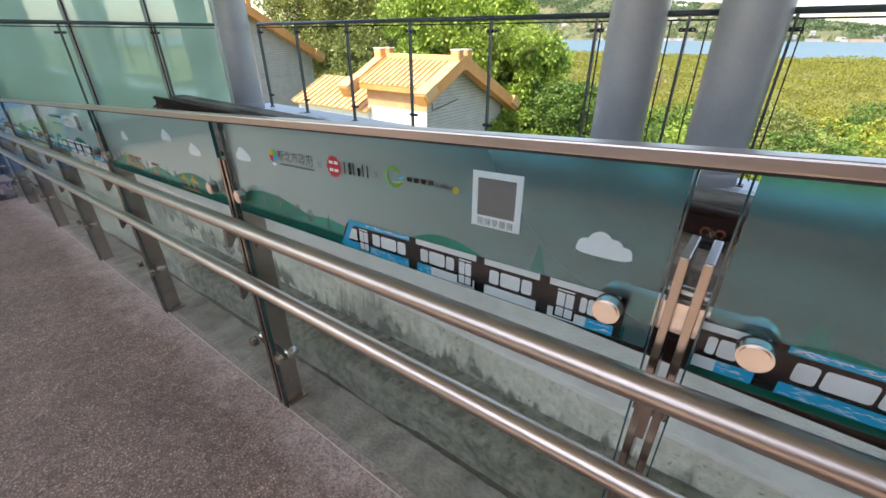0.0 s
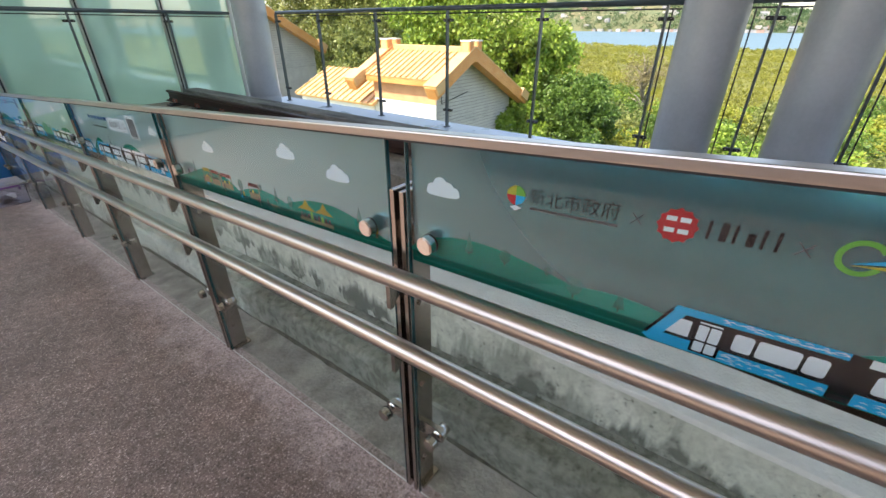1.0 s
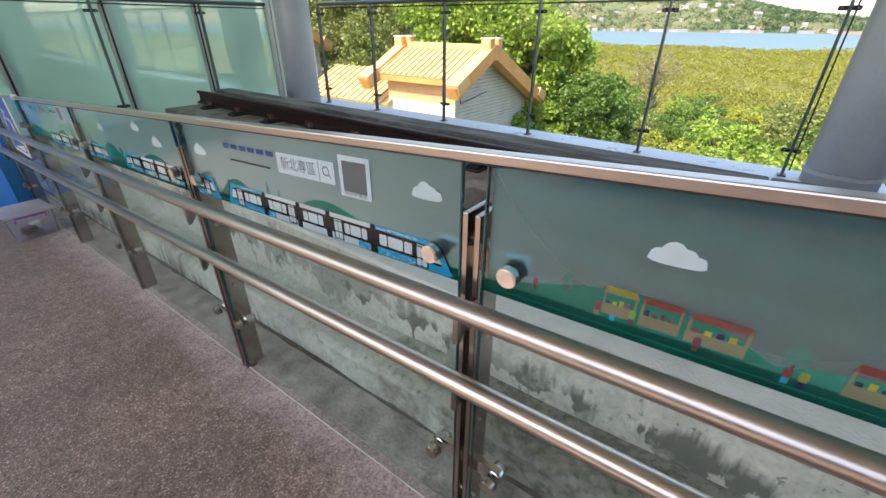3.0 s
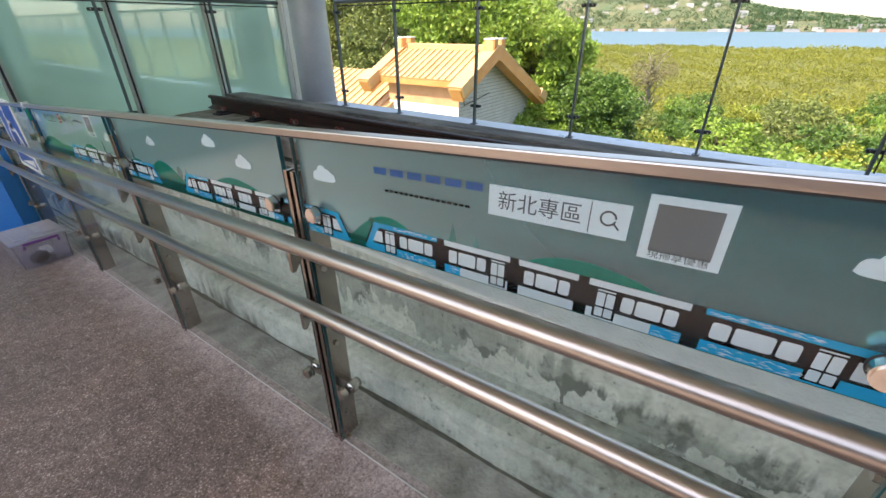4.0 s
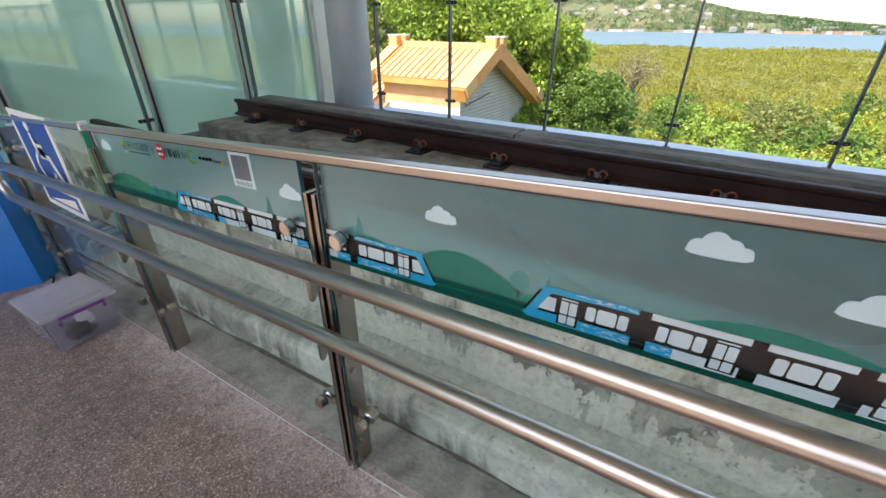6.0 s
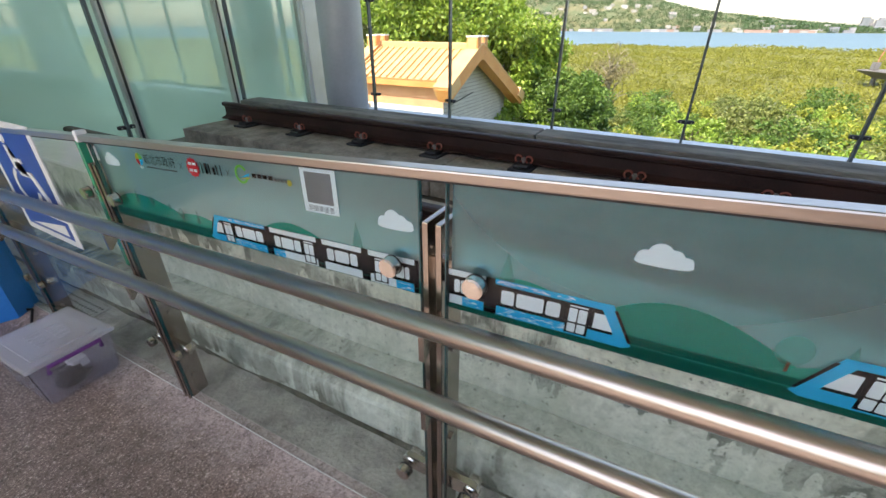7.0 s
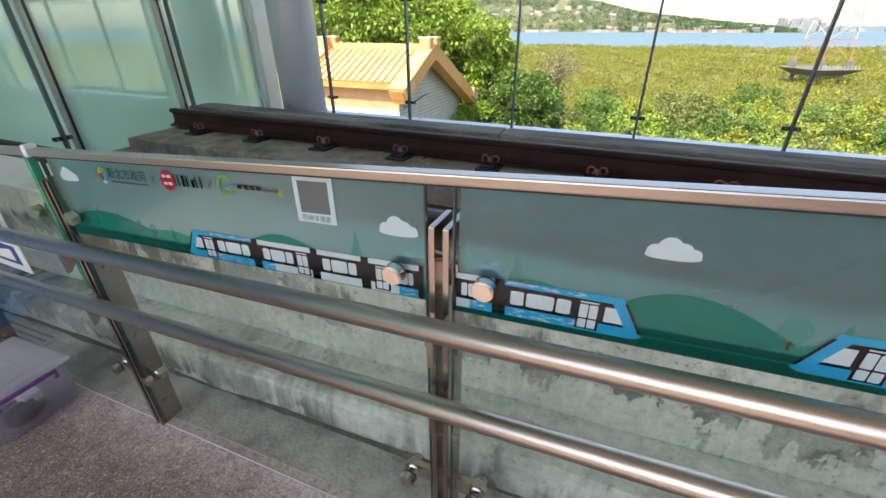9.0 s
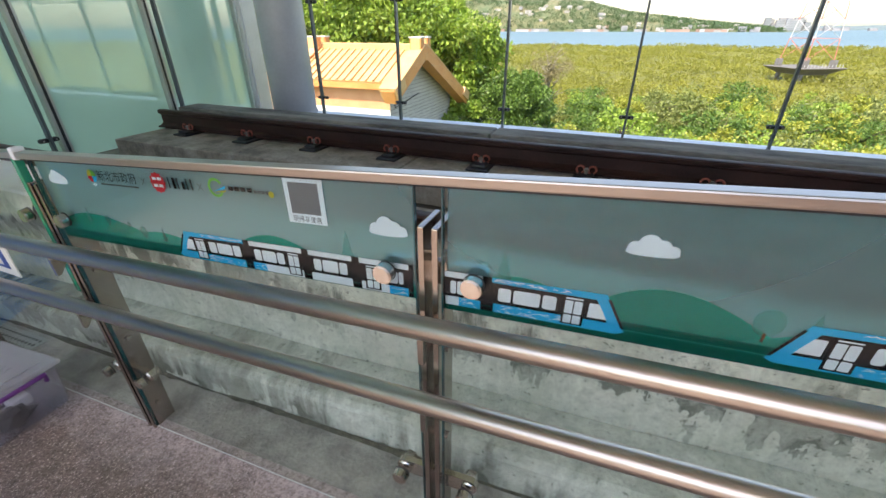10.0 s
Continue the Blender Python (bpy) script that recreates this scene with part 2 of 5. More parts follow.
STEEL = brushed("brushed_steel", (0.60, 0.525, 0.47), 0.32, (0.15, 1, 1))
STEEL_POLISHED = brushed("polished_steel", (0.56, 0.50, 0.45), 0.27, (1, 1, 0.2))
DISC_STEEL = mat("turned_steel", (0.72, 0.67, 0.62), (0.60, 0.55, 0.50), rough=0.22, metal=1.0, scale=40, fine=220, bump=0.02, rough_var=0.08)
STEEL_PLATE = brushed("steel_plate", (0.44, 0.385, 0.34), 0.22, (1, 1, 0.2))
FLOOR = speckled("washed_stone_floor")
WALL_CONC = stained_concrete("damp_concrete", (0.57, 0.59, 0.48), (0.80, 0.80, 0.69), (0.10, 0.11, 0.085), 0.36, 0.03)
PLINTH_CONC = stained_concrete("mossy_concrete", (0.48, 0.51, 0.43), (0.68, 0.70, 0.61), (0.07, 0.075, 0.05), -0.02, 0.06, -2.9)
PLINTH_DIRT = mat("mossy_dirt", (0.05, 0.05, 0.036), (0.12, 0.12, 0.085), rough=0.95, scale=30, fine=150, bump=0.6)
CAP_CONC = mat("pale_concrete", (0.74, 0.73, 0.68), (0.90, 0.89, 0.84), rough=0.85, scale=14, fine=90, bump=0.5)
SLAB_CONC = mat("brown_concrete", (0.17, 0.145, 0.118), (0.42, 0.365, 0.30), rough=0.85, scale=6, fine=40, bump=0.3)
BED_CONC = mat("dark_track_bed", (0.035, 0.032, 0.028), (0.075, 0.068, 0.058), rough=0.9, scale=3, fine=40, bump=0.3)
KERB_CONC = mat("weathered_concrete", (0.085, 0.08, 0.068), (0.30, 0.285, 0.245), rough=0.85, scale=9, fine=70, bump=0.5, stretch=(0.18, 1, 1))
RAIL_IRON = mat("rusty_rail_iron", (0.020, 0.0085, 0.007), (0.05, 0.021, 0.016), rough=0.5, spec=0.3, metal=0.0, scale=4, fine=60, bump=0.12)
CLIP_RED = mat("red_oxide_clip", (0.22, 0.05, 0.035), (0.32, 0.09, 0.06), rough=0.6, scale=20)
IRON_BLACK = mat("black_iron", (0.012, 0.012, 0.014), (0.03, 0.03, 0.032), rough=0.6, scale=20, bump=0.1)
BOLT = mat("grey_bolt", (0.32, 0.31, 0.29), (0.2, 0.18, 0.16), rough=0.5, metal=0.6, scale=30)
SLATE = mat("slate_paint", (0.055, 0.075, 0.085), (0.075, 0.095, 0.105), rough=0.4, scale=5, fine=80, coat=0.2)
BLACK = mat("black_rubber", (0.012, 0.012, 0.013), (0.02, 0.02, 0.022), rough=0.55)
ALU = mat("anodised_aluminium", (0.42, 0.42, 0.40), (0.50, 0.50, 0.47), rough=0.42, metal=0.5, scale=4)
COLUMN = mat("grey_column_paint", (0.42, 0.43, 0.45), (0.50, 0.51, 0.53), rough=0.35, scale=2.5, fine=30, bump=0.02, coat=0.15)
SILL = mat("pale_sill", (0.55, 0.60, 0.66), (0.66, 0.70, 0.75), rough=0.3, scale=3, fine=60)
WHITE = mat("white_paint", (0.74, 0.75, 0.74), (0.82, 0.82, 0.80), rough=0.5, scale=4)
# next two: colours of the added unseen walls, chosen for what the steel reflects
BACKWALL = mat("terracotta_wall", (0.50, 0.24, 0.12), (0.58, 0.30, 0.16), rough=0.8, scale=2)
ENDWALL = mat("dark_end_wall", (0.10, 0.10, 0.105), (0.14, 0.14, 0.145), rough=0.7, scale=2)
GUTTER = mat("wet_grey_concrete", (0.20, 0.20, 0.18), (0.47, 0.455, 0.41), rough=0.6, scale=9, fine=70, bump=0.6)
CEIL = mat("ceiling_paint", (0.80, 0.79, 0.77), (0.86, 0.85, 0.83), rough=0.7, scale=2)
GLASS = clear_glass("clear_glass", (0.965, 0.985, 0.978), 0.018)
GLASS_OUT = clear_glass("clear_balustrade_glass", (0.985, 0.995, 0.99), 0.015)
GLASS_EDGE = mat("green_glass_edge", (0.006, 0.05, 0.055), (0.012, 0.09, 0.10), rough=0.15, coat=0.6)
EMERALD = mat("emerald_glass_edge", (0.0, 0.20, 0.10), (0.01, 0.28, 0.15), rough=0.2, coat=0.5)
FILM = frosted("frosted_film", (0.33, 0.66, 0.68), (0.25, 0.51, 0.55), 0.125, 0.24, 1.3, 0.055, 0.5, 0.32, 0.95, 1.6, coat_tint=(0.70, 0.92, 1.0))
FROST = frosted("frosted_window_glass", (0.56, 0.77, 0.72), (0.43, 0.57, 0.535), 0.7, 0.5, gloss=0.20, passing=0.72)
INK_HILL = ink("hill_ink", (0.0, 0.27, 0.20), 0.12)
INK_HILL_PALE = ink("pale_hill_ink", (0.02, 0.36, 0.28), 0.2)
INK_TREE = ink("faint_tree_ink", (0.10, 0.40, 0.32), 0.72)
INK_GROUND = ink("ground_ink", (0.0, 0.11, 0.08), 0.05)
INK_WHITE = ink("white_ink", (0.85, 0.90, 0.92), 0.04)
INK_BLUE = ink("sky_blue_ink", (0.01, 0.50, 0.80), 0.04)
INK_BLACK = ink("black_ink", (0.02, 0.018, 0.02), 0.1)
INK_GREY = ink("grey_ink", (0.13, 0.135, 0.14), 0.1)
INK_MID = ink("mid_grey_ink", (0.24, 0.245, 0.25), 0.05)
INK_TEXTBLUE = ink("text_blue_ink", (0.05, 0.16, 0.42), 0.25)
INK_RED = ink("red_ink", (0.62, 0.04, 0.05), 0.05)
INK_YELLOW = ink("yellow_ink", (0.62, 0.55, 0.08), 0.2)
INK_LIME = ink("lime_ink", (0.20, 0.55, 0.10), 0.15)
INK_CREAM = ink("cream_ink", (0.50, 0.45, 0.28), 0.5)
INK_STALL_RED = ink("faded_red_ink", (0.46, 0.07, 0.06), 0.42)
INK_STALL_YELLOW = ink("faded_yellow_ink", (0.52, 0.48, 0.09), 0.4)
INK_BROWN = ink("brown_ink", (0.22, 0.09, 0.03), 0.4)
INK_PINK = ink("pink_ink", (0.44, 0.12, 0.22), 0.45)
INK_NAVY = ink("navy_ink", (0.03, 0.06, 0.20), 0.4)
SIGN_BLUE = mat("sign_blue", (0.012, 0.05, 0.24), (0.02, 0.07, 0.30), rough=0.35, scale=3)
SIGN_CREAM = mat("sign_cream", (0.72, 0.70, 0.62), (0.78, 0.76, 0.70), rough=0.4, scale=3)
BOARD_BLUE = mat("board_blue", (0.01, 0.20, 0.62), (0.02, 0.26, 0.70), rough=0.4, scale=2)
BOARD_LIME = mat("board_lime", (0.32, 0.55, 0.22), (0.40, 0.62, 0.28), rough=0.4, scale=2)
BOX_PLASTIC = frosted("cloudy_plastic", (0.95, 0.95, 0.985), (0.95, 0.94, 0.98), 0.095, 0.03, 1.03, 0.06, passing=0.7)
LID_PLASTIC = frosted("cloudy_lid_plastic", (0.95, 0.95, 0.985), (0.95, 0.94, 0.98), 0.42, 0.06, 1.03, 0.08, passing=0.6)
PURPLE = mat("purple_plastic", (0.14, 0.03, 0.20), (0.18, 0.05, 0.25), rough=0.4)
ROOF_TILE = mat("orange_roof_metal", (0.62, 0.36, 0.15), (0.70, 0.44, 0.21), rough=0.5, scale=1.2, fine=20)
ROOF_TRIM = mat("orange_trim", (0.62, 0.25, 0.07), (0.70, 0.33, 0.11), rough=0.55, scale=1.5, fine=20)
WALL_TILE = mat("grey_wall_tile", (0.42, 0.40, 0.37), (0.52, 0.50, 0.46), rough=0.6, scale=2, fine=30)
WALL_ORANGE = mat("salmon_wall", (0.62, 0.30, 0.15), (0.70, 0.38, 0.20), rough=0.7, scale=2)
BARK = mat("bark", (0.07, 0.05, 0.035), (0.13, 0.10, 0.075), rough=0.9, scale=4, bump=0.4)
LEAF_BRIGHT = leaf_mat("bright_leaves", (0.11, 0.22, 0.02), (0.37, 0.50, 0.08))
LEAF_OLIVE = leaf_mat("olive_leaves", (0.09, 0.13, 0.03), (0.32, 0.36, 0.10))
LEAF_DRY = leaf_mat("dry_leaves", (0.16, 0.14, 0.06), (0.34, 0.30, 0.15))
BARK_PALE = mat("pale_bark", (0.24, 0.21, 0.16), (0.36, 0.32, 0.26), rough=0.9, scale=4, bump=0.3)
LEAF_DARK = leaf_mat("dark_leaves", (0.05, 0.12, 0.02), (0.17, 0.28, 0.05))
LEAF_YELLOW = leaf_mat("yellow_green_leaves", (0.18, 0.24, 0.025), (0.47, 0.47, 0.075))
MANGROVE = leaf_mat("mangrove_canopy", (0.11, 0.125, 0.02), (0.34, 0.335, 0.045), patch=1.2, patch_scale=0.12)
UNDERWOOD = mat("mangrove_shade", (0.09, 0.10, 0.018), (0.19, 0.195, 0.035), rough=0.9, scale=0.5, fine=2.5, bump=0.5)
GROUND = mat("grassy_ground", (0.05, 0.08, 0.02), (0.12, 0.15, 0.04), rough=0.9, scale=0.05, fine=1.5, bump=0.3)
WATER = mat("estuary_water", (0.105, 0.18, 0.22), (0.14, 0.215, 0.255), rough=0.6, scale=0.004, fine=0.05, stretch=(0.3, 1, 1), spec=0.12)
HILL = mat("wooded_hill", (0.06, 0.105, 0.045), (0.18, 0.165, 0.085), rough=0.95, scale=0.02, fine=0.16)
HILL_LEAF = leaf_mat("hill_foliage", (0.045, 0.105, 0.042), (0.115, 0.175, 0.07))
TOWN_RED = mat("town_terracotta", (0.30, 0.20, 0.16), (0.36, 0.25, 0.20), rough=0.8, scale=0.05, per_object=0.2)
# distance haze is painted into this blue-grey
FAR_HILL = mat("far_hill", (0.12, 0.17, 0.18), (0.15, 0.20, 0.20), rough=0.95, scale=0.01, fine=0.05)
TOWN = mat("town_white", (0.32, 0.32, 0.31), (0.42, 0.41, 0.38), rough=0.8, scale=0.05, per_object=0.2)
# greyer copy of town_white, the haze of distance put into the colour
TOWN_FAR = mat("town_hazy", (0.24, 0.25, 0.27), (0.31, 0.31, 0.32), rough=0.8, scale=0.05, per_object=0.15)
PYLON_RED = mat("pylon_red", (0.50, 0.16, 0.12), (0.58, 0.22, 0.17), rough=0.6, scale=0.5)
PYLON_WHITE = mat("pylon_white", (0.46, 0.47, 0.48), (0.54, 0.55, 0.56), rough=0.6, scale=0.5)
PIER_CONC = mat("pier_concrete", (0.12, 0.115, 0.11), (0.19, 0.185, 0.175), rough=0.9, scale=0.3)

# ---- mesh helpers ----
SLOPE, MID = 0.061, -3.6          # fall of the railing along the ramp, and the reference place


def rise(x):
    return SLOPE * (x - MID)


def floor_z(x):
    return -0.055 + 0.053 * (x - MID)


def part(name, bm, material, parent=None, label="", smooth=False, at=None):
    me = bpy.data.meshes.new(name)
    bmesh.ops.recalc_face_normals(bm, faces=bm.faces)
    bm.to_mesh(me)
    bm.free()
    me.materials.append(material)
    if smooth:
        me.polygons.foreach_set("use_smooth", [True] * len(me.polygons))
    ob = new(name, me)
    if parent is not None:
        ob.parent = parent
    if at is not None:
        ob.matrix_basis = at
    if label:
        ob["label"] = label
    return ob


def thing(name, label, category, group="", kind="", at=None):
    ob = new(name)
    ob.empty_display_size = 0.05
    if at is not None:
        ob.matrix_basis = at
    return tagged(ob, label, category, group, kind)


def box(bm, x0, x1, y0, y1, z0, z1, bevel=0.0, shear=None):
    r = bmesh.ops.create_cube(bm, size=1.0)
    for v in r["verts"]:
        v.co = Vector(((x0 + x1) / 2 + v.co.x * (x1 - x0), (y0 + y1) / 2 + v.co.y * (y1 - y0), (z0 + z1) / 2 + v.co.z * (z1 - z0)))
    if bevel:
        es = list({e for v in r["verts"] for e in v.link_edges})
        bmesh.ops.bevel(bm, geom=es, offset=bevel, segments=2, affect="EDGES", profile=0.6)
    if shear:
        for v in bm.verts:
            v.co.z += shear(v.co.x)
    return bm


def one_box(*a, **k):
    return box(bmesh.new(), *a, **k)


def tube(bm, pts, r, n=16, caps=True, r2=None):
    """A round bar along points; r to r2 tapers."""
    pts = [Vector(p) for p in pts]
    rings = []
    up = Vector((0, 0, 1))
    for i, p in enumerate(pts):
        d = ((pts[min(i + 1, len(pts) - 1)] - pts[i - 1 if i else 0])).normalized()
        a = d.cross(up if abs(d.z) < 0.95 else Vector((1, 0, 0))).normalized()
        b = d.cross(a)
        rr = r if r2 is None else r + (r2 - r) * i / (len(pts) - 1)
        rings.append([bm.verts.new(p + (a * math.cos(2 * math.pi * k / n) + b * math.sin(2 * math.pi * k / n)) * rr) for k in range(n)])
    for q, w in zip(rings, rings[1:]):
        for k in range(n):
            bm.faces.new((q[k], q[(k + 1) % n], w[(k + 1) % n], w[k]))
    if caps:
        bm.faces.new(rings[0])
        bm.faces.new(rings[-1][::-1])
    return bm


def prism(bm, pts, y0, y1):
    """An outline of (x, z) points given depth from y0 to y1."""
    a = [bm.verts.new((x, y0, z)) for x, z in pts]
    b = [bm.verts.new((x, y1, z)) for x, z in pts]
    bm.faces.new(a)
    bm.faces.new(b[::-1])
    for i in range(len(pts)):
        j = (i + 1) % len(pts)
        bm.faces.new((a[i], b[i], b[j], a[j]))
    return bm


def extrude_x(bm, prof, x0, x1, shear=None):
    """An outline of (y, z) points carried from x0 to x1."""
    a = [bm.verts.new((x0, y, z + (shear(x0) if shear else 0))) for y, z in prof]
    b = [bm.verts.new((x1, y, z + (shear(x1) if shear else 0))) for y, z in prof]
    bm.faces.new(a)
    bm.faces.new(b[::-1])
    for i in range(len(prof)):
        j = (i + 1) % len(prof)
        bm.faces.new((a[i], b[i], b[j], a[j]))
    return bm


def from_arrays(name, verts, faces, material, parent=None, at=None):
    me = bpy.data.meshes.new(name)
    me.from_pydata([tuple(v) for v in verts], [], [tuple(f) for f in faces])
    me.materials.append(material)
    ob = new(name, me)
    if parent is not None:
        ob.parent = parent
    if at is not None:
        ob.matrix_basis = at
    return ob


# ---- structure ----
X0, X1 = -9.1, 9.0
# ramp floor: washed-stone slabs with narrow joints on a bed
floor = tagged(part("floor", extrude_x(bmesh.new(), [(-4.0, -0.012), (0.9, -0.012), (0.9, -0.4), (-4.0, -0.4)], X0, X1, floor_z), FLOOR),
               "grey-pink washed stone ramp floor, worn, with dust and a painted light strip", "floor", kind="structure")


# concrete wall of the track bed, with a mossy footing ledge
def ledge(x):
    return floor_z(x) + 0.165


wall = tagged(part("wall_track_bed", extrude_x(bmesh.new(), [(1.085, 0.458), (1.36, 0.458), (1.36, -1.2), (1.085, -1.2)], X0, X1), WALL_CONC),
              "damp-stained grey concrete wall beside the ramp", "wall", kind="structure")
foot_bm = bmesh.new()
rows = []
for i in range(181):
    x = X0 + (X1 - X0) * i / 180
    w = 0.005 * math.sin(i * 0.37) + 0.003 * math.sin(i * 1.13)
    h = 0.004 * math.sin(i * 0.61 + 1)
    rows.append([foot_bm.verts.new((x, y, z + floor_z(x))) for y, z in ((0.87 + w, -0.4), (0.87 + w, 0.14 + h), (0.877 + w, 0.155 + h), (0.895 + w, 0.165 + h), (1.083, 0.18 + h), (1.083, -0.4))])
for r, q in zip(rows, rows[1:]):
    for k in range(5):
        foot_bm.faces.new((r[k], r[k + 1], q[k + 1], q[k]))
tagged(part("wall_footing", foot_bm, PLINTH_CONC), "mossy dark concrete footing ledge along the wall", "footing", kind="structure")
tagged(part("wall_coping", one_box(X0, X1, 1.078, 1.365, 0.458, 0.48, 0.006), CAP_CONC), "pale bare concrete top of the wall", "coping", kind="structure")
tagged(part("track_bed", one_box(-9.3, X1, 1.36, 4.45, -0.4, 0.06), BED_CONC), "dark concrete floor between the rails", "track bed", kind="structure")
tagged(part("sill", one_box(-8.9, X1, 4.40, 5.35, -0.2, 0.09, 0.01), SILL), "pale blue-grey metal window sill", "sill", kind="structure")
tagged(part("wall_below_sill", one_box(-9.4, X1, 4.6, 5.28, -9.5, -0.2), WHITE), "plain outer wall below the sill", "wall", kind="structure")
# unseen; rear edge placed so direct sun stops short of the ramp railing
tagged(part("ceiling", one_box(-9.6, X1 + 0.2, -3.36, 5.5, 4.3, 4.5), CEIL), "plain pale unseen canopy ceiling that keeps sun off the ramp", "ceiling", kind="structure")
# unseen low wall, added so the steel picks up warm reflections
tagged(part("wall_back", one_box(-9.6, X1 + 0.2, -4.2, -4.0, -0.8, 0.7), BACKWALL), "unseen terracotta wall added behind the ramp for warm reflections", "wall", kind="structure")
# unseen and added: stands tall to dim the ramp head
tagged(part("wall_back_high", one_box(0.5, X1, -3.95, -3.8, -0.5, 2.9), BACKWALL), "unseen terracotta wall added to cut light at the ramp head", "wall", kind="structure")
# unseen dark wall, added to hold back sun bounce and darken film reflections
tagged(part("wall_back_dark", one_box(-3.7, 0.5, -3.95, -3.8, -0.5, 1.8), ENDWALL), "unseen dark wall added to dim reflections in the film", "wall", kind="structure")
# unseen closing wall, made dark so the cap reflects dark at the right
tagged(part("wall_end", one_box(X1, X1 + 0.2, -4.0, 5.4, -0.4, 4.3), ENDWALL), "unseen dark end wall added for darker reflections", "wall", kind="structure")


gut = bmesh.new()
box(gut, X0, X1, 0.69, 0.872, -0.008, 0.004, shear=floor_z)
tagged(part("gutter_floor", gut, GUTTER), "damp dark grey concrete strip between glass and wall", "gutter", kind="structure")


# dark dirt gathered where the footing meets the floor
dirt = bmesh.new()
rnd = random.Random(31)
rows = []
for i in range(421):
    x = X0 + (X1 - X0) * i / 420
    d = 0.002 + 0.009 * rnd.random() ** 3
    rows.append([dirt.verts.new((x, y, floor_z(x) + z)) for y, z in ((0.864 - max(d, 0.003), 0.004), (0.864, 0.010), (0.871, 0.016 + max(d, 0)), (0.885, 0.0))])
for r, q in zip(rows, rows[1:]):
    for k in range(3):
        dirt.faces.new((r[k], r[k + 1], q[k + 1], q[k]))
tagged(part("dirt_line", dirt, PLINTH_DIRT), "dark mossy dirt along the foot of the wall", "dirt", kind="stuff")


def slab(y0, y1, top, name, label):
    bm = bmesh.new()
    xs = [-8.98 + 1.5 * i for i in range(13)]
    for a, b in zip(xs, xs[1:]):
        box(bm, a + 0.004, min(b, X1) - 0.004, y0, y1, 0.0, top, 0.012)
    return tagged(part(name, bm, SLAB_CONC), label, "track slab", "track slabs")


slab(1.40, 2.14, 0.245, "track_slab", "brown weathered concrete slab carrying the near rail")
slab(2.60, 3.38, 0.245, "track_slab", "brown weathered concrete slab carrying the far rail")
bm = bmesh.new()
for i in range(5):
    box(bm, -9.05 + 3.6 * i, -9.05 + 3.6 * (i + 1) - 0.012, 3.40, 3.68, 0.0, 0.415, 0.015)
tagged(part("concrete_kerb", bm, KERB_CONC), "weathered low concrete kerb behind the rail", "kerb", kind="structure")

# glazed end wall: aluminium mullions and frosted panes
end_wall = thing("window_1", "tall frosted green-tinted glass wall in aluminium frames", "glass wall", kind="structure")
MULL = [-3.50, -2.34, -1.17, 0.0, 1.17, 2.34, 3.51, 4.72]
for a, b in zip(MULL, MULL[1:]):
    p = part("pane", one_box(-9.31, -9.30, a + 0.03, b - 0.03, -0.6, 4.28), FROST, end_wall, "frosted green-tinted glass pane")
for m in MULL:
    part("mullion", one_box(-9.34, -9.24, m - 0.035, m + 0.035, -0.6, 4.28, 0.006), ALU, end_wall)
    part("gasket", one_box(-9.245, -9.236, m - 0.012, m + 0.012, -0.6, 4.28), BLACK, end_wall)
part("transom", one_box(-9.335, -9.25, -3.5, 4.72, 4.2, 4.28), ALU, end_wall)
part("end_frame", one_box(-9.33, -9.22, 4.757, 5.02, -0.6, 4.28, 0.006), ALU, end_wall, "wide aluminium end frame")
part("drain_pipe", tube(bmesh.new(), [(-9.10, 4.62, -0.2), (-9.10, 4.62, 4.28)], 0.035), WHITE, end_wall, "white pipe beside the column", smooth=True)


def round_column(x, y, r, label):
    col = thing("column", label, "column", "columns", at=pose(x, y, 0.1))
    bm = tube(bmesh.new(), [(0, 0, z) for z in (-0.3, 1.0, 2.5, 4.2)], r, 48)
    part("shaft", bm, COLUMN, col, smooth=True)
    part("base_ring", tube(bmesh.new(), [(0, 0, 0.09), (0, 0, 0.125)], r + 0.012, 48), COLUMN, col)
    return col


round_column(-8.50, 4.66, 0.275, "round grey-painted steel column at the glass corner")
round_column(-1.31, 5.06, 0.275, "round grey-painted steel column at the balustrade")
round_column(-0.335, 5.06, 0.275, "round grey-painted steel column at the balustrade")


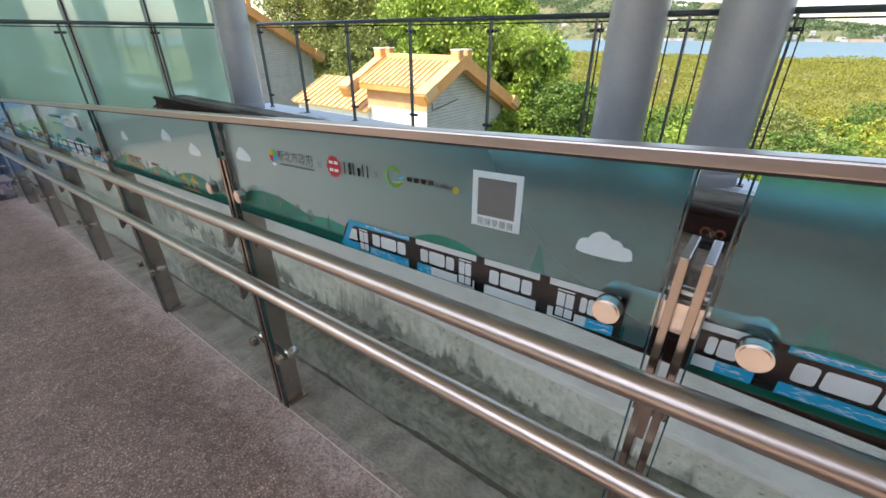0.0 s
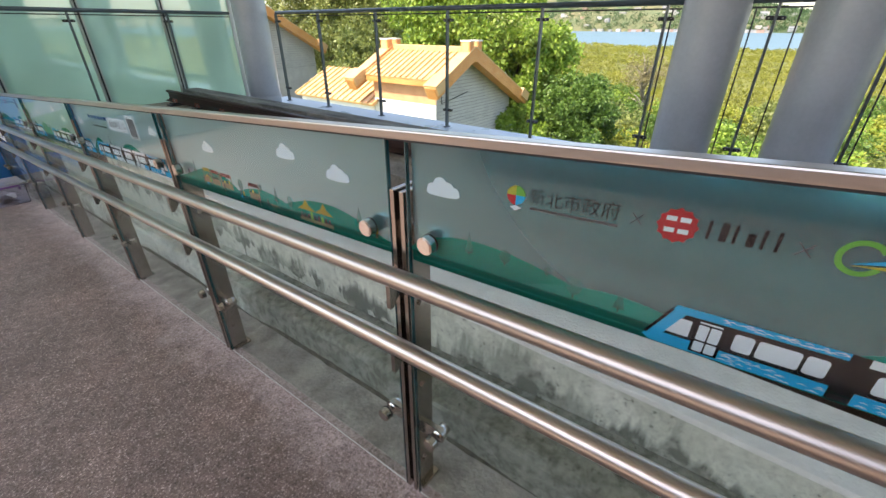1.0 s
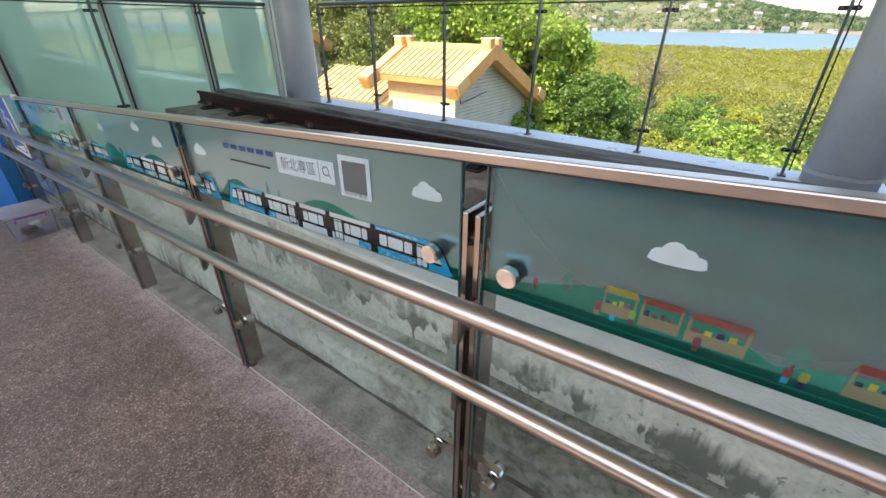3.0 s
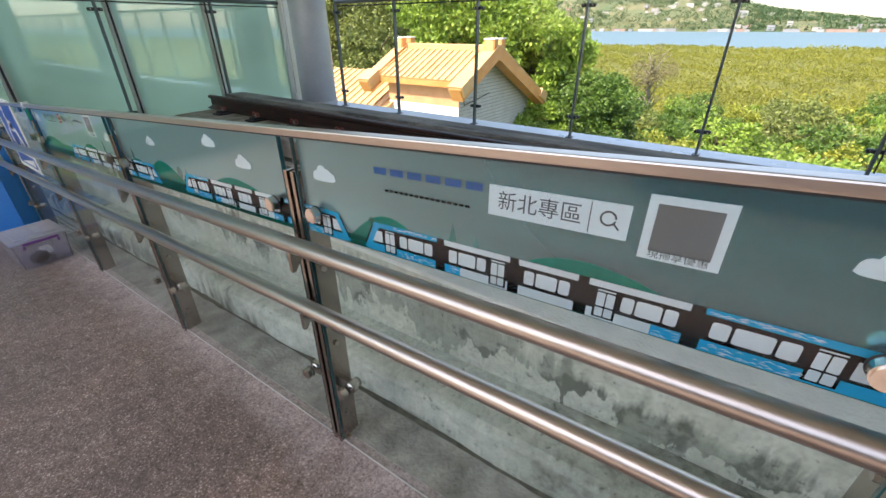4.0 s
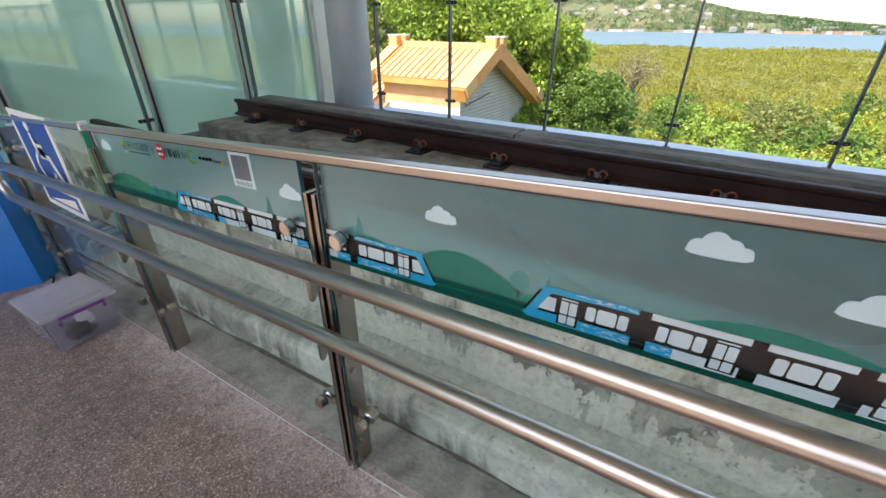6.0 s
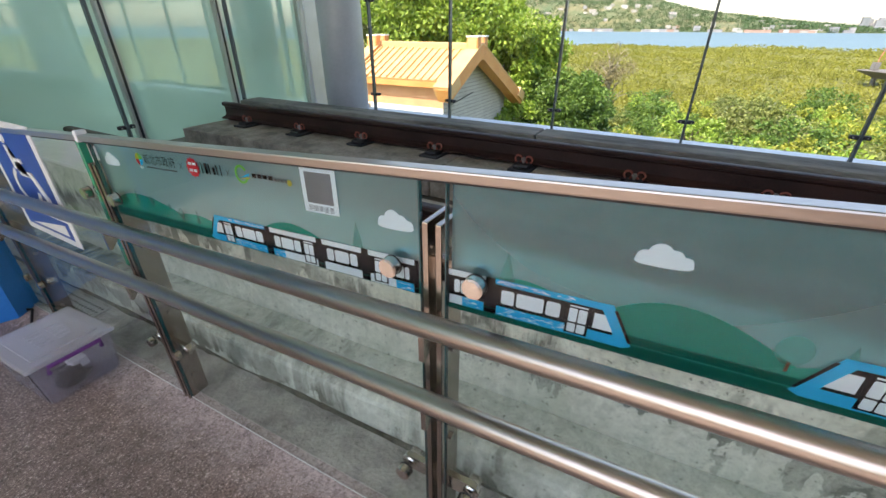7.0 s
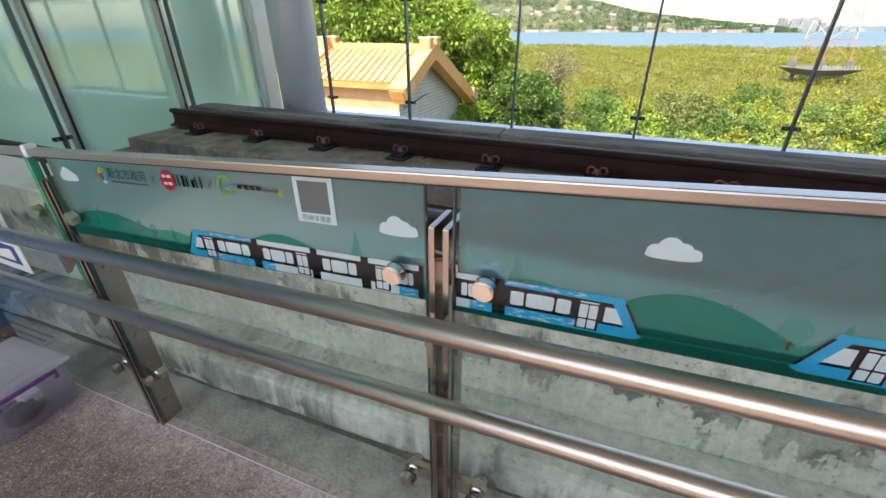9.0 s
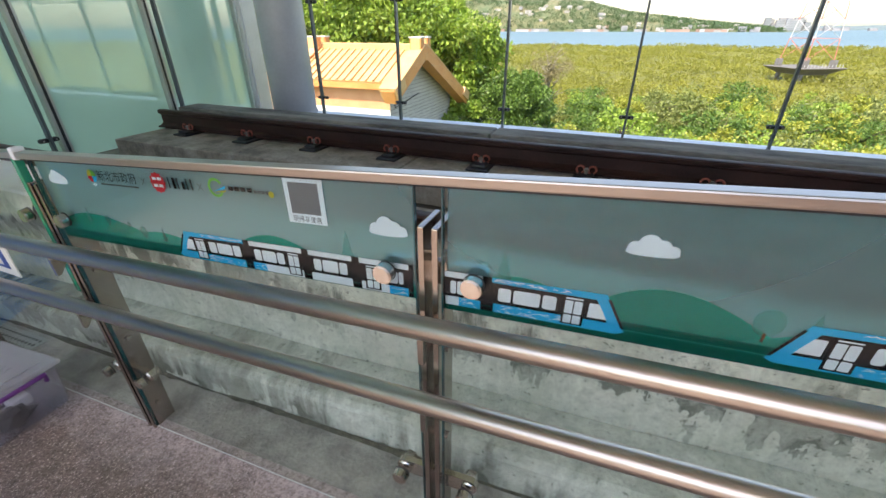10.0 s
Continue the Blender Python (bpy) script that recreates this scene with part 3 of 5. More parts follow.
# ---- outer balustrade: slate posts, rail, glass panes held by black clamps ----
def balustrade(name, label, rail_a, rail_b, posts, panes, at, seals=()):
    """Runs along its own x axis, rail at 1.525 above its base."""
    b = thing(name, label, "balustrade", at=at)
    part("top_rail", tube(bmesh.new(), [(rail_a, -0.03, 1.525), (rail_b, -0.03, 1.525)], 0.028, 20), SLATE, b, smooth=True)
    part("under_rail", one_box(rail_a, rail_b, -0.006, 0.006, 1.46, 1.475), BLACK, b)
    for x in posts:
        q = part("post", one_box(x - 0.012, x + 0.012, -0.052, 0.0, 0.0, 1.505, 0.003), SLATE, b)
        part("foot", one_box(x - 0.035, x + 0.035, -0.075, 0.015, 0.0, 0.012, 0.003), SLATE, q)
        for z in (0.235, 1.385):
            bm = bmesh.new()
            box(bm, x - 0.075, x + 0.075, -0.028, 0.022, z - 0.018, z + 0.018, 0.012)
            c = part("clamp", bm, BLACK, q)
            for s in (-0.05, 0.05):
                part("screw", tube(bmesh.new(), [(x + s, -0.034, z), (x + s, -0.024, z)], 0.007, 8), BOLT, q)
    for x in seals:
        part("edge_seal", one_box(x - 0.006, x + 0.006, -0.009, 0.009, 0.05, 1.46), BLACK, b, "thin black pane edge")
    for a, c in panes:
        g = part("pane", one_box(a, c, -0.005, 0.005, 0.05, 1.46), GLASS_OUT, b, "clear glass pane")
        g.visible_shadow = False
    return b


OP = [-8.345, -7.13, -5.76, -4.40, -3.04, -1.72]
balustrade("glass_balustrade", "clear glass balustrade with slate-grey posts and round rail", -8.32, -1.55, OP,
           [(a + 0.008, c - 0.008) for a, c in zip(OP, OP[1:])] + [(-1.712, -1.60)], pose(0, 5.085, 0.09), (-1.675,))
balustrade("glass_balustrade", "narrow glass balustrade panel between two columns", -1.1, -0.6, [-0.84], [(-1.02, -0.848), (-0.832, -0.66)], pose(0, 5.085, 0.09), (-1.0, -0.68))
balustrade("glass_balustrade", "clear glass balustrade beyond the columns", -0.15, 8.9, [-0.03, 1.34, 2.71, 4.08, 5.45, 6.82, 8.19],
           [(-0.02 + 1.37 * i, 1.33 + 1.37 * i) for i in range(6)], pose(0, 5.085, 0.09), (0.03,))
balustrade("glass_balustrade", "slate-grey posts and rail with clear glass before the frosted wall", -3.4, 4.6,
           [-3.23, -1.88, -0.53, 0.82, 2.17, 3.52], [(-3.22 + 1.35 * i, -1.89 + 1.35 * i) for i in range(5)] + [(3.53, 4.58)],
           Matrix.Translation((-9.15, 0, 0.08)) @ pose(0, 0, 0, 0, 0, 90))
part_fill = tagged(part("ledge_at_glass_wall", one_box(-9.38, -9.09, -3.4, 4.6, -0.5, 0.08, 0.008), KERB_CONC), "low concrete upstand under the frosted glass wall", "upstand", kind="structure")

# ---- rails and fasteners ----
def track_rail(yc, label):
    half = [(0.075, 0.0), (0.075, 0.011), (0.03, 0.026), (0.010, 0.042), (0.009, 0.115), (0.018, 0.128), (0.036, 0.136), (0.037, 0.158), (0.030, 0.169), (0.015, 0.172)]
    rail = thing("track_rail", label, "rail", "track rails")
    for name, h in (("rail_foot", half[:4]), ("rail_web", half[3:6]), ("rail_head", half[5:])):
        prof = [(yc + a, 0.266 + b) for a, b in h] + [(yc - a, 0.266 + b) for a, b in h[::-1]]
        part(name, extrude_x(bmesh.new(), prof, -8.97, X1 - 0.05), RAIL_IRON, rail)
    return rail


track_rail(3.14, "dark rusty-brown steel railway rail on concrete slab")
track_rail(1.66, "dark rusty-brown steel railway rail near the wall")


def ring_arc(bm, c, r, a0, a1, thick, n=12):
    tube(bm, [(c[0] + r * math.cos(a), c[1], c[2] + r * math.sin(a)) for a in [a0 + (a1 - a0) * i / n for i in range(n + 1)]], thick, 8)


def rail_fastener():
    f = thing("rail_fastener", "black rail fastener with red spring clip and bolt", "rail fastener", "rail fasteners")
    part("base_plate", one_box(-0.085, 0.085, -0.24, 0.24, 0.0, 0.018, 0.006), IRON_BLACK, f)
    for s in (-1, 1):
        bm = bmesh.new()
        box(bm, -0.055, 0.055, min(s * 0.08, s * 0.2), max(s * 0.08, s * 0.2), 0.018, 0.042, 0.008)
        part("shoulder", bm, IRON_BLACK, f)
        bm = bmesh.new()
        for e in (-1, 1):
            ring_arc(bm, (e * 0.040, s * 0.125, 0.072), 0.026, radians(-60 if e < 0 else 240), radians(240 if e < 0 else -60), 0.0075)
        tube(bm, [(-0.027, s * 0.125, 0.05), (0, s * 0.10, 0.058), (0.027, s * 0.125, 0.05)], 0.0075, 8)
        part("spring_clip", bm, CLIP_RED, f, "red-painted spring clip")
        b = part("bolt", tube(bmesh.new(), [(0, s * 0.125, 0.04), (0, s * 0.125, 0.085)], 0.011, 10), BOLT, f)
        part("nut", tube(bmesh.new(), [(0, s * 0.125, 0.064), (0, s * 0.125, 0.08)], 0.02, 6), BOLT, b)
    return f


fast = rail_fastener()
first = True
for yc in (3.14, 1.66):
    for i in range(22):
        m = pose(-8.47 + 0.766 * i, yc, 0.246)
        if first:
            fast.matrix_basis, first = m, False
        else:
            copy_thing(fast, m)

# ---- ramp railing ----
PITCH, GAP, SHIFT = 1.2, 0.028, 0.003
YP = 0.646                       # front of the post plates
DISC_V, CLAMP_V, TOP_V, UP_V, LOW_V = 0.864, 0.240, 0.965, 0.780, 0.582


def fixing(parent, x, v, name_disc, z0):
    """Two-armed glass fixing: a round-ended strap behind the glass, a disc before it on each side."""
    strap = bmesh.new()
    n, h, w = 10, 0.024, 0.088
    pts = [(x + w + h * math.cos(a), v + h * math.sin(a)) for a in [-math.pi / 2 + math.pi * k / n for k in range(n + 1)]]
    pts += [(x - w + h * math.cos(a), v + h * math.sin(a)) for a in [math.pi / 2 + math.pi * k / n for k in range(n + 1)]]
    prism(strap, [(a, b - z0 + rise(a) - rise(x)) for a, b in pts], 0.667, 0.683)
    part("strap", strap, DISC_STEEL, parent, "flat steel strap behind the glass")
    for s in (-1, 1):
        z = v - z0 + SLOPE * s * w
        bm = bmesh.new()
        tube(bm, [(x + s * w, y, z) for y in (0.626, 0.6465)], 0.0195, 32)
        rim = [e for e in bm.edges if all(abs(q.co.y - 0.626) < 1e-4 and math.hypot(q.co.x - x - s * w, q.co.z - z) > 0.018 for q in e.verts)]
        bmesh.ops.bevel(bm, geom=rim, offset=0.003, segments=2, affect="EDGES")
        d = part(name_disc, bm, DISC_STEEL, parent, "round brushed steel disc")
        part("rubber_washer", tube(bmesh.new(), [(x + s * w, 0.6462, z), (x + s * w, 0.6488, z)], 0.0207, 24), BLACK, d, "black rubber washer")
        part("spacer", tube(bmesh.new(), [(x + s * w, 0.664, z), (x + s * w, 0.705, z)], 0.0175, 20), DISC_STEEL, parent, smooth=True)


def railing_post():
    x = 0.0
    p = thing("railing_post", "twin-plate stainless steel railing post with glass fixings", "railing post", "railing posts")
    for s in (-1, 1):
        part("plate", one_box(s * 0.0135 - 0.006, s * 0.0135 + 0.006, YP, YP + 0.085, 0.0, TOP_V + 0.055, 0.002), STEEL_PLATE, p)
    part("foot_plate", one_box(-0.032, 0.032, YP + 0.02, YP + 0.10, -0.006, 0.005, 0.002), STEEL_PLATE, p)
    for z in (0.12, 0.44, 0.72, 0.95):
        part("spacer_bolt", tube(bmesh.new(), [(-0.026, YP + 0.045, z), (0.026, YP + 0.045, z)], 0.009, 10), STEEL_POLISHED, p)
    fixing(p, 0.0, DISC_V, "disc", -0.055)
    fixing(p, 0.0, CLAMP_V, "disc", -0.055)
    for v in (UP_V, LOW_V):
        z = v + 0.055
        bm = bmesh.new()
        prof = [(YP + 0.004, z - 0.012), (0.602, z - 0.012), (0.602, z - 0.092), (0.612, z - 0.092), (YP + 0.004, z - 0.045)]
        extrude_x(bm, prof, -0.006, 0.006)
        part("handrail_bracket", bm, STEEL_PLATE, p, "triangular steel handrail bracket")
    return p


def post_x(i):
    return -PITCH * i + SHIFT + (0.03 if i <= 0 else 0.0)


post = railing_post()
for i in range(-4, 8):
    x = post_x(i)
    m = pose(x, 0, -0.055 + rise(x))
    if i == -4:
        post.matrix_basis = m
    else:
        copy_thing(post, m)


def handrail():
    h = thing("handrail", "two parallel brushed stainless steel tube handrails joined by a bend", "handrail")
    xe = -7.30
    for name, v in (("upper_tube", UP_V), ("lower_tube", LOW_V)):
        part(name, tube(bmesh.new(), [(x, 0.603, v + rise(x)) for x in (xe, -3.0, 1.0, 5.0, X1 - 0.1)], 0.0225, 32), STEEL, h, smooth=True)
    c, r = (UP_V + LOW_V) / 2 + rise(xe), (UP_V - LOW_V) / 2
    bm = tube(bmesh.new(), [(xe - r * math.sin(a), 0.603, c + r * math.cos(a)) for a in [math.pi * k / 16 for k in range(17)]], 0.0225, 24, caps=False)
    part("end_bend", bm, STEEL, h, smooth=True)
    return h


handrail()
def cap_rise(x):
    return 0.069 * (x - MID)


cap = thing("cap_rail", "brushed steel channel capping the glass panels", "cap rail")
part("gasket", box(bmesh.new(), -8.5, X1 - 0.1, 0.647, 0.662, 1.049, 1.055, shear=cap_rise), BLACK, cap, "dark sealing strip")
part("end_cap", one_box(-8.506, -8.5, 0.636, 0.672, 1.054 + cap_rise(-8.5), 1.072 + cap_rise(-8.5)), STEEL, cap)
part("channel", box(bmesh.new(), -8.5, X1 - 0.1, 0.639, 0.669, 1.054, 1.072, 0.003, shear=cap_rise), STEEL, cap)

# ---- glass panels and their print ----
YG0, YG1 = 0.649, 0.659
FILM_V0, FILM_V1 = 0.801, 1.055


def shape(name, pts, material, parent, x0, layer, label=""):
    """A flat printed shape: outline in panel metres (along, up), sheared with the ramp."""
    y = YG1 + 0.0030 - 0.0004 * layer
    bm = prism(bmesh.new(), [(x0 + u, v + rise(x0 + u)) for u, v in pts], y, y + 0.0003)
    return part(name, bm, material, parent, label)


def rect(u0, u1, v0, v1):
    return [(u0, v0), (u1, v0), (u1, v1), (u0, v1)]


def rounded(u0, u1, v0, v1, r=0.004):
    out = []
    for cu, cv, a in ((u1 - r, v0 + r, -90), (u1 - r, v1 - r, 0), (u0 + r, v1 - r, 90), (u0 + r, v0 + r, 180)):
        out += [(cu + r * math.cos(radians(a + b)), cv + r * math.sin(radians(a + b))) for b in (0, 45, 90)]
    return out


def disc(u, v, r, n=20, ry=None):
    return [(u + r * math.cos(2 * math.pi * k / n), v + (ry or r) * math.sin(2 * math.pi * k / n)) for k in range(n)]


def cloud(parent, x0, u0, u1, v):
    w = u1 - u0
    lobes = [(0.17, 0.10, 0.15), (0.42, 0.20, 0.22), (0.66, 0.15, 0.17), (0.86, 0.08, 0.13)]
    top = []
    for k in range(41):
        s = k / 40
        h = max([0.0] + [c + math.sqrt(max(r * r - (s - a) ** 2, 0)) for a, c, r in lobes if abs(s - a) < r])
        top.append((u0 + w * s, v + w * h))
    low = [(u0 + w * (1 - k / 12), v - w * 0.07 * math.sin(math.pi * k / 12) ** 0.3) for k in range(1, 12)]
    shape("cloud_print", top[::-1] + low[::-1], INK_WHITE, parent, x0, 5, "white cloud print")


def hill(parent, x0, u0, u1, h, pale=False, lean=0.5):
    n = 18
    pts = [(u0 + (u1 - u0) * k / n, 0.829 + h * math.sin(math.pi * (k / n) ** (math.log(0.5) / math.log(lean)))) for k in range(n + 1)]
    shape("hill_print", [(u1, 0.826), (u0, 0.826)] + pts, INK_HILL_PALE if pale else INK_HILL, parent, x0, 1 if pale else 0, "green hill print")


def ground_strip(parent, x0, u0, u1, low=0.801):
    shape("ground_print", rect(u0, u1, low, 0.829), INK_GROUND, parent, x0, 2, "dark green ground print")
    shape("line_print", rect(u0, u1, 0.8125, 0.8140), INK_HILL_PALE, parent, x0, 3)


def little_tree(parent, x0, u, v, s, kind):
    if kind:
        t = shape("tree_print", [(u - 0.4 * s, v), (u + 0.4 * s, v), (u, v + 1.6 * s)], INK_TREE, parent, x0, 2)
    else:
        t = shape("tree_print", disc(u, v + 0.6 * s, 0.5 * s, 16, 0.6 * s), INK_TREE, parent, x0, 2)
    shape("trunk_print", rect(u - 0.05 * s, u + 0.05 * s, v - 0.25 * s, v + 0.15 * s), INK_BROWN, parent, x0, 3)


def waves(parent, x0, u0, u1, v0, v1, seed):
    rnd = random.Random(seed)
    for k in range(int((u1 - u0) / 0.0035)):
        u, v, w = rnd.uniform(u0, u1 - 0.008), rnd.uniform(v0 + 0.002, v1 - 0.002), rnd.uniform(0.006, 0.016)
        shape("wave_print", [(u, v - 0.0007), (u + w / 2, v + 0.0004), (min(u + w, u1), v - 0.0006), (u + w / 2, v + 0.0018)], INK_WHITE, parent, x0, 6)


def train(panel, x0, edges, kinds, seed=1):
    """A side view of a light train, car by car: L and R the blue ends, B C D the white cars, F and W part cars."""
    V0, V1 = 0.803, 0.876
    u0, u1 = edges[0], edges[-1]
    left, right = kinds[0] == "L", kinds[-1] == "R"
    body = [(u0 + 0.012, V0), (u0, V0 + 0.004), (u0 + 0.036, V1)] if left else [(u0, V0), (u0, V1)]
    body += [(u1 - 0.036, V1), (u1, V0 + 0.004), (u1 - 0.012, V0)] if right else [(u1, V1), (u1, V0)]
    t = shape("train_print", body[::-1], INK_BLACK, panel, x0, 3, "dark side of the printed train")
    for k, kind in enumerate(kinds):
        a, b = edges[k], edges[k + 1]
        a1, b1 = a + (0.0 if kind == "L" or k == 0 else 0.009), b - (0.0 if kind == "R" else 0.009)
        w0, w1 = a1 + 0.012, b1 - 0.012
        door = None
        if kind == "L":
            shape("nose_print", [(a + 0.012, V0), (b1 - 0.004, V0), (b1 - 0.004, 0.822), (a + 0.028, 0.822), (a + 0.05, 0.864), (b1, 0.866), (b1, V1), (a + 0.036, V1), (a, V0 + 0.006)], INK_BLUE, t, x0, 4, "sky-blue train front")
            shape("cab_window_print", [(a + 0.030, 0.828), (a + 0.060, 0.828), (a + 0.060, 0.856), (a + 0.045, 0.856)], INK_WHITE, t, x0, 6, "cab window")
            shape("front_glass_print", [(a + 0.001, V0 + 0.012), (a + 0.006, V0 + 0.012), (a + 0.034, 0.868), (a + 0.029, 0.868)], INK_BLACK, t, x0, 6)
            door, w0 = a + 0.067, a + 0.112
            waves(t, x0, a + 0.09, b1, 0.866, V1, seed + k)
            waves(t, x0, a + 0.10, b1 - 0.004, V0, 0.822, seed + 9 + k)
        elif kind == "R":
            shape("nose_print", [(a1 + 0.004, V0), (b - 0.012, V0), (b, V0 + 0.006), (b - 0.036, V1), (a1, V1), (a1, 0.866), (b - 0.05, 0.864), (b - 0.028, 0.822), (a1 + 0.004, 0.822)], INK_BLUE, t, x0, 4, "sky-blue train front")
            shape("cab_window_print", [(b - 0.060, 0.828), (b - 0.030, 0.828), (b - 0.045, 0.856), (b - 0.060, 0.856)], INK_WHITE, t, x0, 6, "cab window")
            shape("front_glass_print", [(b - 0.006, V0 + 0.012), (b - 0.001, V0 + 0.012), (b - 0.029, 0.868), (b - 0.034, 0.868)], INK_BLACK, t, x0, 6)
            door, w1 = b - 0.100, b - 0.112
            waves(t, x0, a1, b - 0.09, 0.866, V1, seed + k)
            waves(t, x0, a1 + 0.004, b - 0.10, V0, 0.822, seed + 9 + k)
        else:
            blue = kind == "W"
            shape("roof_print", rect(a1, b1, 0.864, V1), INK_BLUE if blue else INK_WHITE, t, x0, 4, "train roof")
            shape("skirt_print", rect(a1 + 0.002, b1 - 0.002, V0, 0.822), INK_BLUE if blue else INK_WHITE, t, x0, 4, "train skirt")
            if blue:
                waves(t, x0, a1, b1, 0.866, V1, seed + k)
                waves(t, x0, a1, b1, V0, 0.822, seed + 5 + k)
            if kind in "BDF":
                c, d = (a1 + 0.002, a1 + 0.040) if kind == "B" else (b1 - 0.044, b1 - 0.002)
                shape("skirt_print", rect(c, d, V0, 0.822), INK_BLUE, t, x0, 5)
                waves(t, x0, c, d, V0, 0.822, seed + k)
            if kind == "B":
                door, w1 = b1 - 0.040, b1 - 0.050
            if kind == "D":
                door, w0 = a1 + 0.014, a1 + 0.054
        w = w1 - w0
        if w > 0.02:
            for q0, q1 in ((0.0, 0.23), (0.27, 0.73), (0.77, 1.0)):
                shape("window_print", rounded(w0 + w * q0, w0 + w * q1, 0.829, 0.857), INK_WHITE, t, x0, 5, "pale train window")
        if door is not None:
            shape("door_print", rect(door - 0.002, door + 0.034, 0.806, 0.862), INK_BLACK, t, x0, 5)
            shape("door_print", rect(door + 0.002, door + 0.030, 0.858, 0.8605), INK_WHITE, t, x0, 6)
            for e in (0.002, 0.017):
                for q0, q1 in ((0.809, 0.826), (0.829, 0.855)):
                    shape("door_pane_print", rounded(door + e, door + e + 0.013, q0, q1, 0.002), INK_WHITE, t, x0, 6)


def bars(parent, x0, u0, u1, v, h, n, material, name="text_bar"):
    """A line of writing as plain bars, one for each sign."""
    w = (u1 - u0) / n
    for k in range(n):
        a = u0 + k * w
        shape(name, rect(a + 0.12 * w, a + 0.88 * w, v + 0.24 * h, v + 0.76 * h), material, parent, x0, 6)


def plain_card(parent, x0, u0, u1, v0, v1):
    c = shape("card_print", rect(u0, u1, v0, v1), INK_WHITE, parent, x0, 5, "white printed card")
    m = (u1 - u0) * 0.12
    shape("code_area_print", rect(u0 + m, u1 - m, v1 - m - (u1 - u0 - 2 * m) * 0.92, v1 - m), INK_MID, c, x0, 6, "plain grey square")
    written(c, "\u73fe\u6383\u4eab\u512a\u60e0", x0, u0 + m, v0 + 0.0045, (u1 - u0 - 2 * m) / 5.0, INK_GREY)


def written(parent, text, x0, u, v, size, material, layer=6):
    """Built-in letters turned into a flat mesh, sheared with the ramp."""
    cu = bpy.data.curves.new("lettering", "FONT")
    cu.body, cu.size, cu.extrude = text, size, 0.0
    tmp = new("lettering", cu)
    me = bpy.data.meshes.new_from_object(tmp.evaluated_get(bpy.context.evaluated_depsgraph_get()))
    bpy.data.objects.remove(tmp)
    y = YG1 + 0.0030 - 0.0004 * layer
    for w in me.vertices:
        a = x0 + u + w.co.x
        w.co = Vector((a, y, v + w.co.y + rise(a)))
    me.materials.clear()
    me.materials.append(material)
    ob = new("lettering", me)
    ob.parent = parent
    return ob


def print_logos(p, x0):
    """Design with sponsor marks, card and the front of a train."""
    cloud(p, x0, 0.075, 0.155, 0.972)
    for k, c in enumerate((INK_YELLOW, INK_RED, INK_BLUE, INK_LIME)):
        a0 = 90 * k + 90
        q = [(0.272, 0.998)] + [(0.272 + 0.017 * math.cos(radians(a0 + 15 * j)), 0.998 + 0.017 * math.sin(radians(a0 + 15 * j))) for j in range(7)]
        shape("emblem_print", q, c, p, x0, 5, "four-colour round mark")
    shape("emblem_stem_print", [(0.262, 0.976), (0.272, 0.970), (0.284, 0.976), (0.272, 0.980)], INK_WHITE, p, x0, 5)
    written(p, "\u65b0\u5317\u5e02\u653f\u5e9c", x0, 0.296, 0.990, 0.0295, INK_BLACK)
    shape("text_bar", rect(0.300, 0.442, 0.977, 0.981), INK_GREY, p, x0, 5)
    for u in (0.466, 0.652):
        for s in (-1, 1):
            shape("cross_print", [(u - 0.008, 0.996 - s * 0.008), (u - 0.007, 0.996 - s * 0.009), (u + 0.008, 0.996 + s * 0.008), (u + 0.007, 0.996 + s * 0.009)], INK_GREY, p, x0, 5)
    n = 36
    red = [(0.517 + (0.024 + 0.002 * math.cos(12 * 2 * math.pi * k / n)) * math.cos(2 * math.pi * k / n), 0.997 + (0.024 + 0.002 * math.cos(12 * 2 * math.pi * k / n)) * math.sin(2 * math.pi * k / n)) for k in range(n)]
    shape("red_mark_print", red, INK_RED, p, x0, 5, "red scalloped round mark")
    bars(p, x0, 0.500, 0.534, 1.000, 0.013, 2, INK_WHITE)
    bars(p, x0, 0.500, 0.534, 0.983, 0.013, 2, INK_WHITE)
    for k in range(6):
        shape("text_bar", rect(0.552 + 0.0145 * k, 0.5535 + 0.0145 * k + (0.007 if k in (1, 3) else 0.0025), 0.986, 1.012 if k in (0, 1, 2, 4, 5) else 1.004), INK_BLACK, p, x0, 5)
    ring_o = [(0.700 + 0.022 * math.cos(radians(a)), 0.998 + 0.022 * math.sin(radians(a))) for a in range(30, 331, 12)]
    ring_i = [(0.700 + 0.016 * math.cos(radians(a)), 0.998 + 0.016 * math.sin(radians(a))) for a in range(330, 29, -12)]
    shape("ring_mark_print", ring_o + ring_i, INK_LIME, p, x0, 5, "green ring mark")
    shape("ring_mark_print", [(0.694, 0.990), (0.730, 1.004), (0.726, 0.996)], INK_BLUE, p, x0, 6)
    shape("ring_mark_print", [(0.694, 0.988), (0.730, 0.994), (0.724, 0.989)], INK_YELLOW, p, x0, 6)
    bars(p, x0, 0.735, 0.805, 0.990, 0.018, 4, INK_BLACK)
    bars(p, x0, 0.806, 0.848, 0.990, 0.013, 4, INK_GREY)
    shape("dot_print", disc(0.853, 0.994, 0.007), INK_YELLOW, p, x0, 6)
    plain_card(p, x0, 0.888, 0.982, 0.938, 1.036)
    cloud(p, x0, 1.077, 1.158, 0.938)
    hill(p, x0, 0.02, 0.48, 0.058, lean=0.38)
    hill(p, x0, 0.30, 0.62, 0.032, True)
    hill(p, x0, 0.68, 1.00, 0.068, lean=0.45)
    hill(p, x0, 0.92, 1.17, 0.045, True)
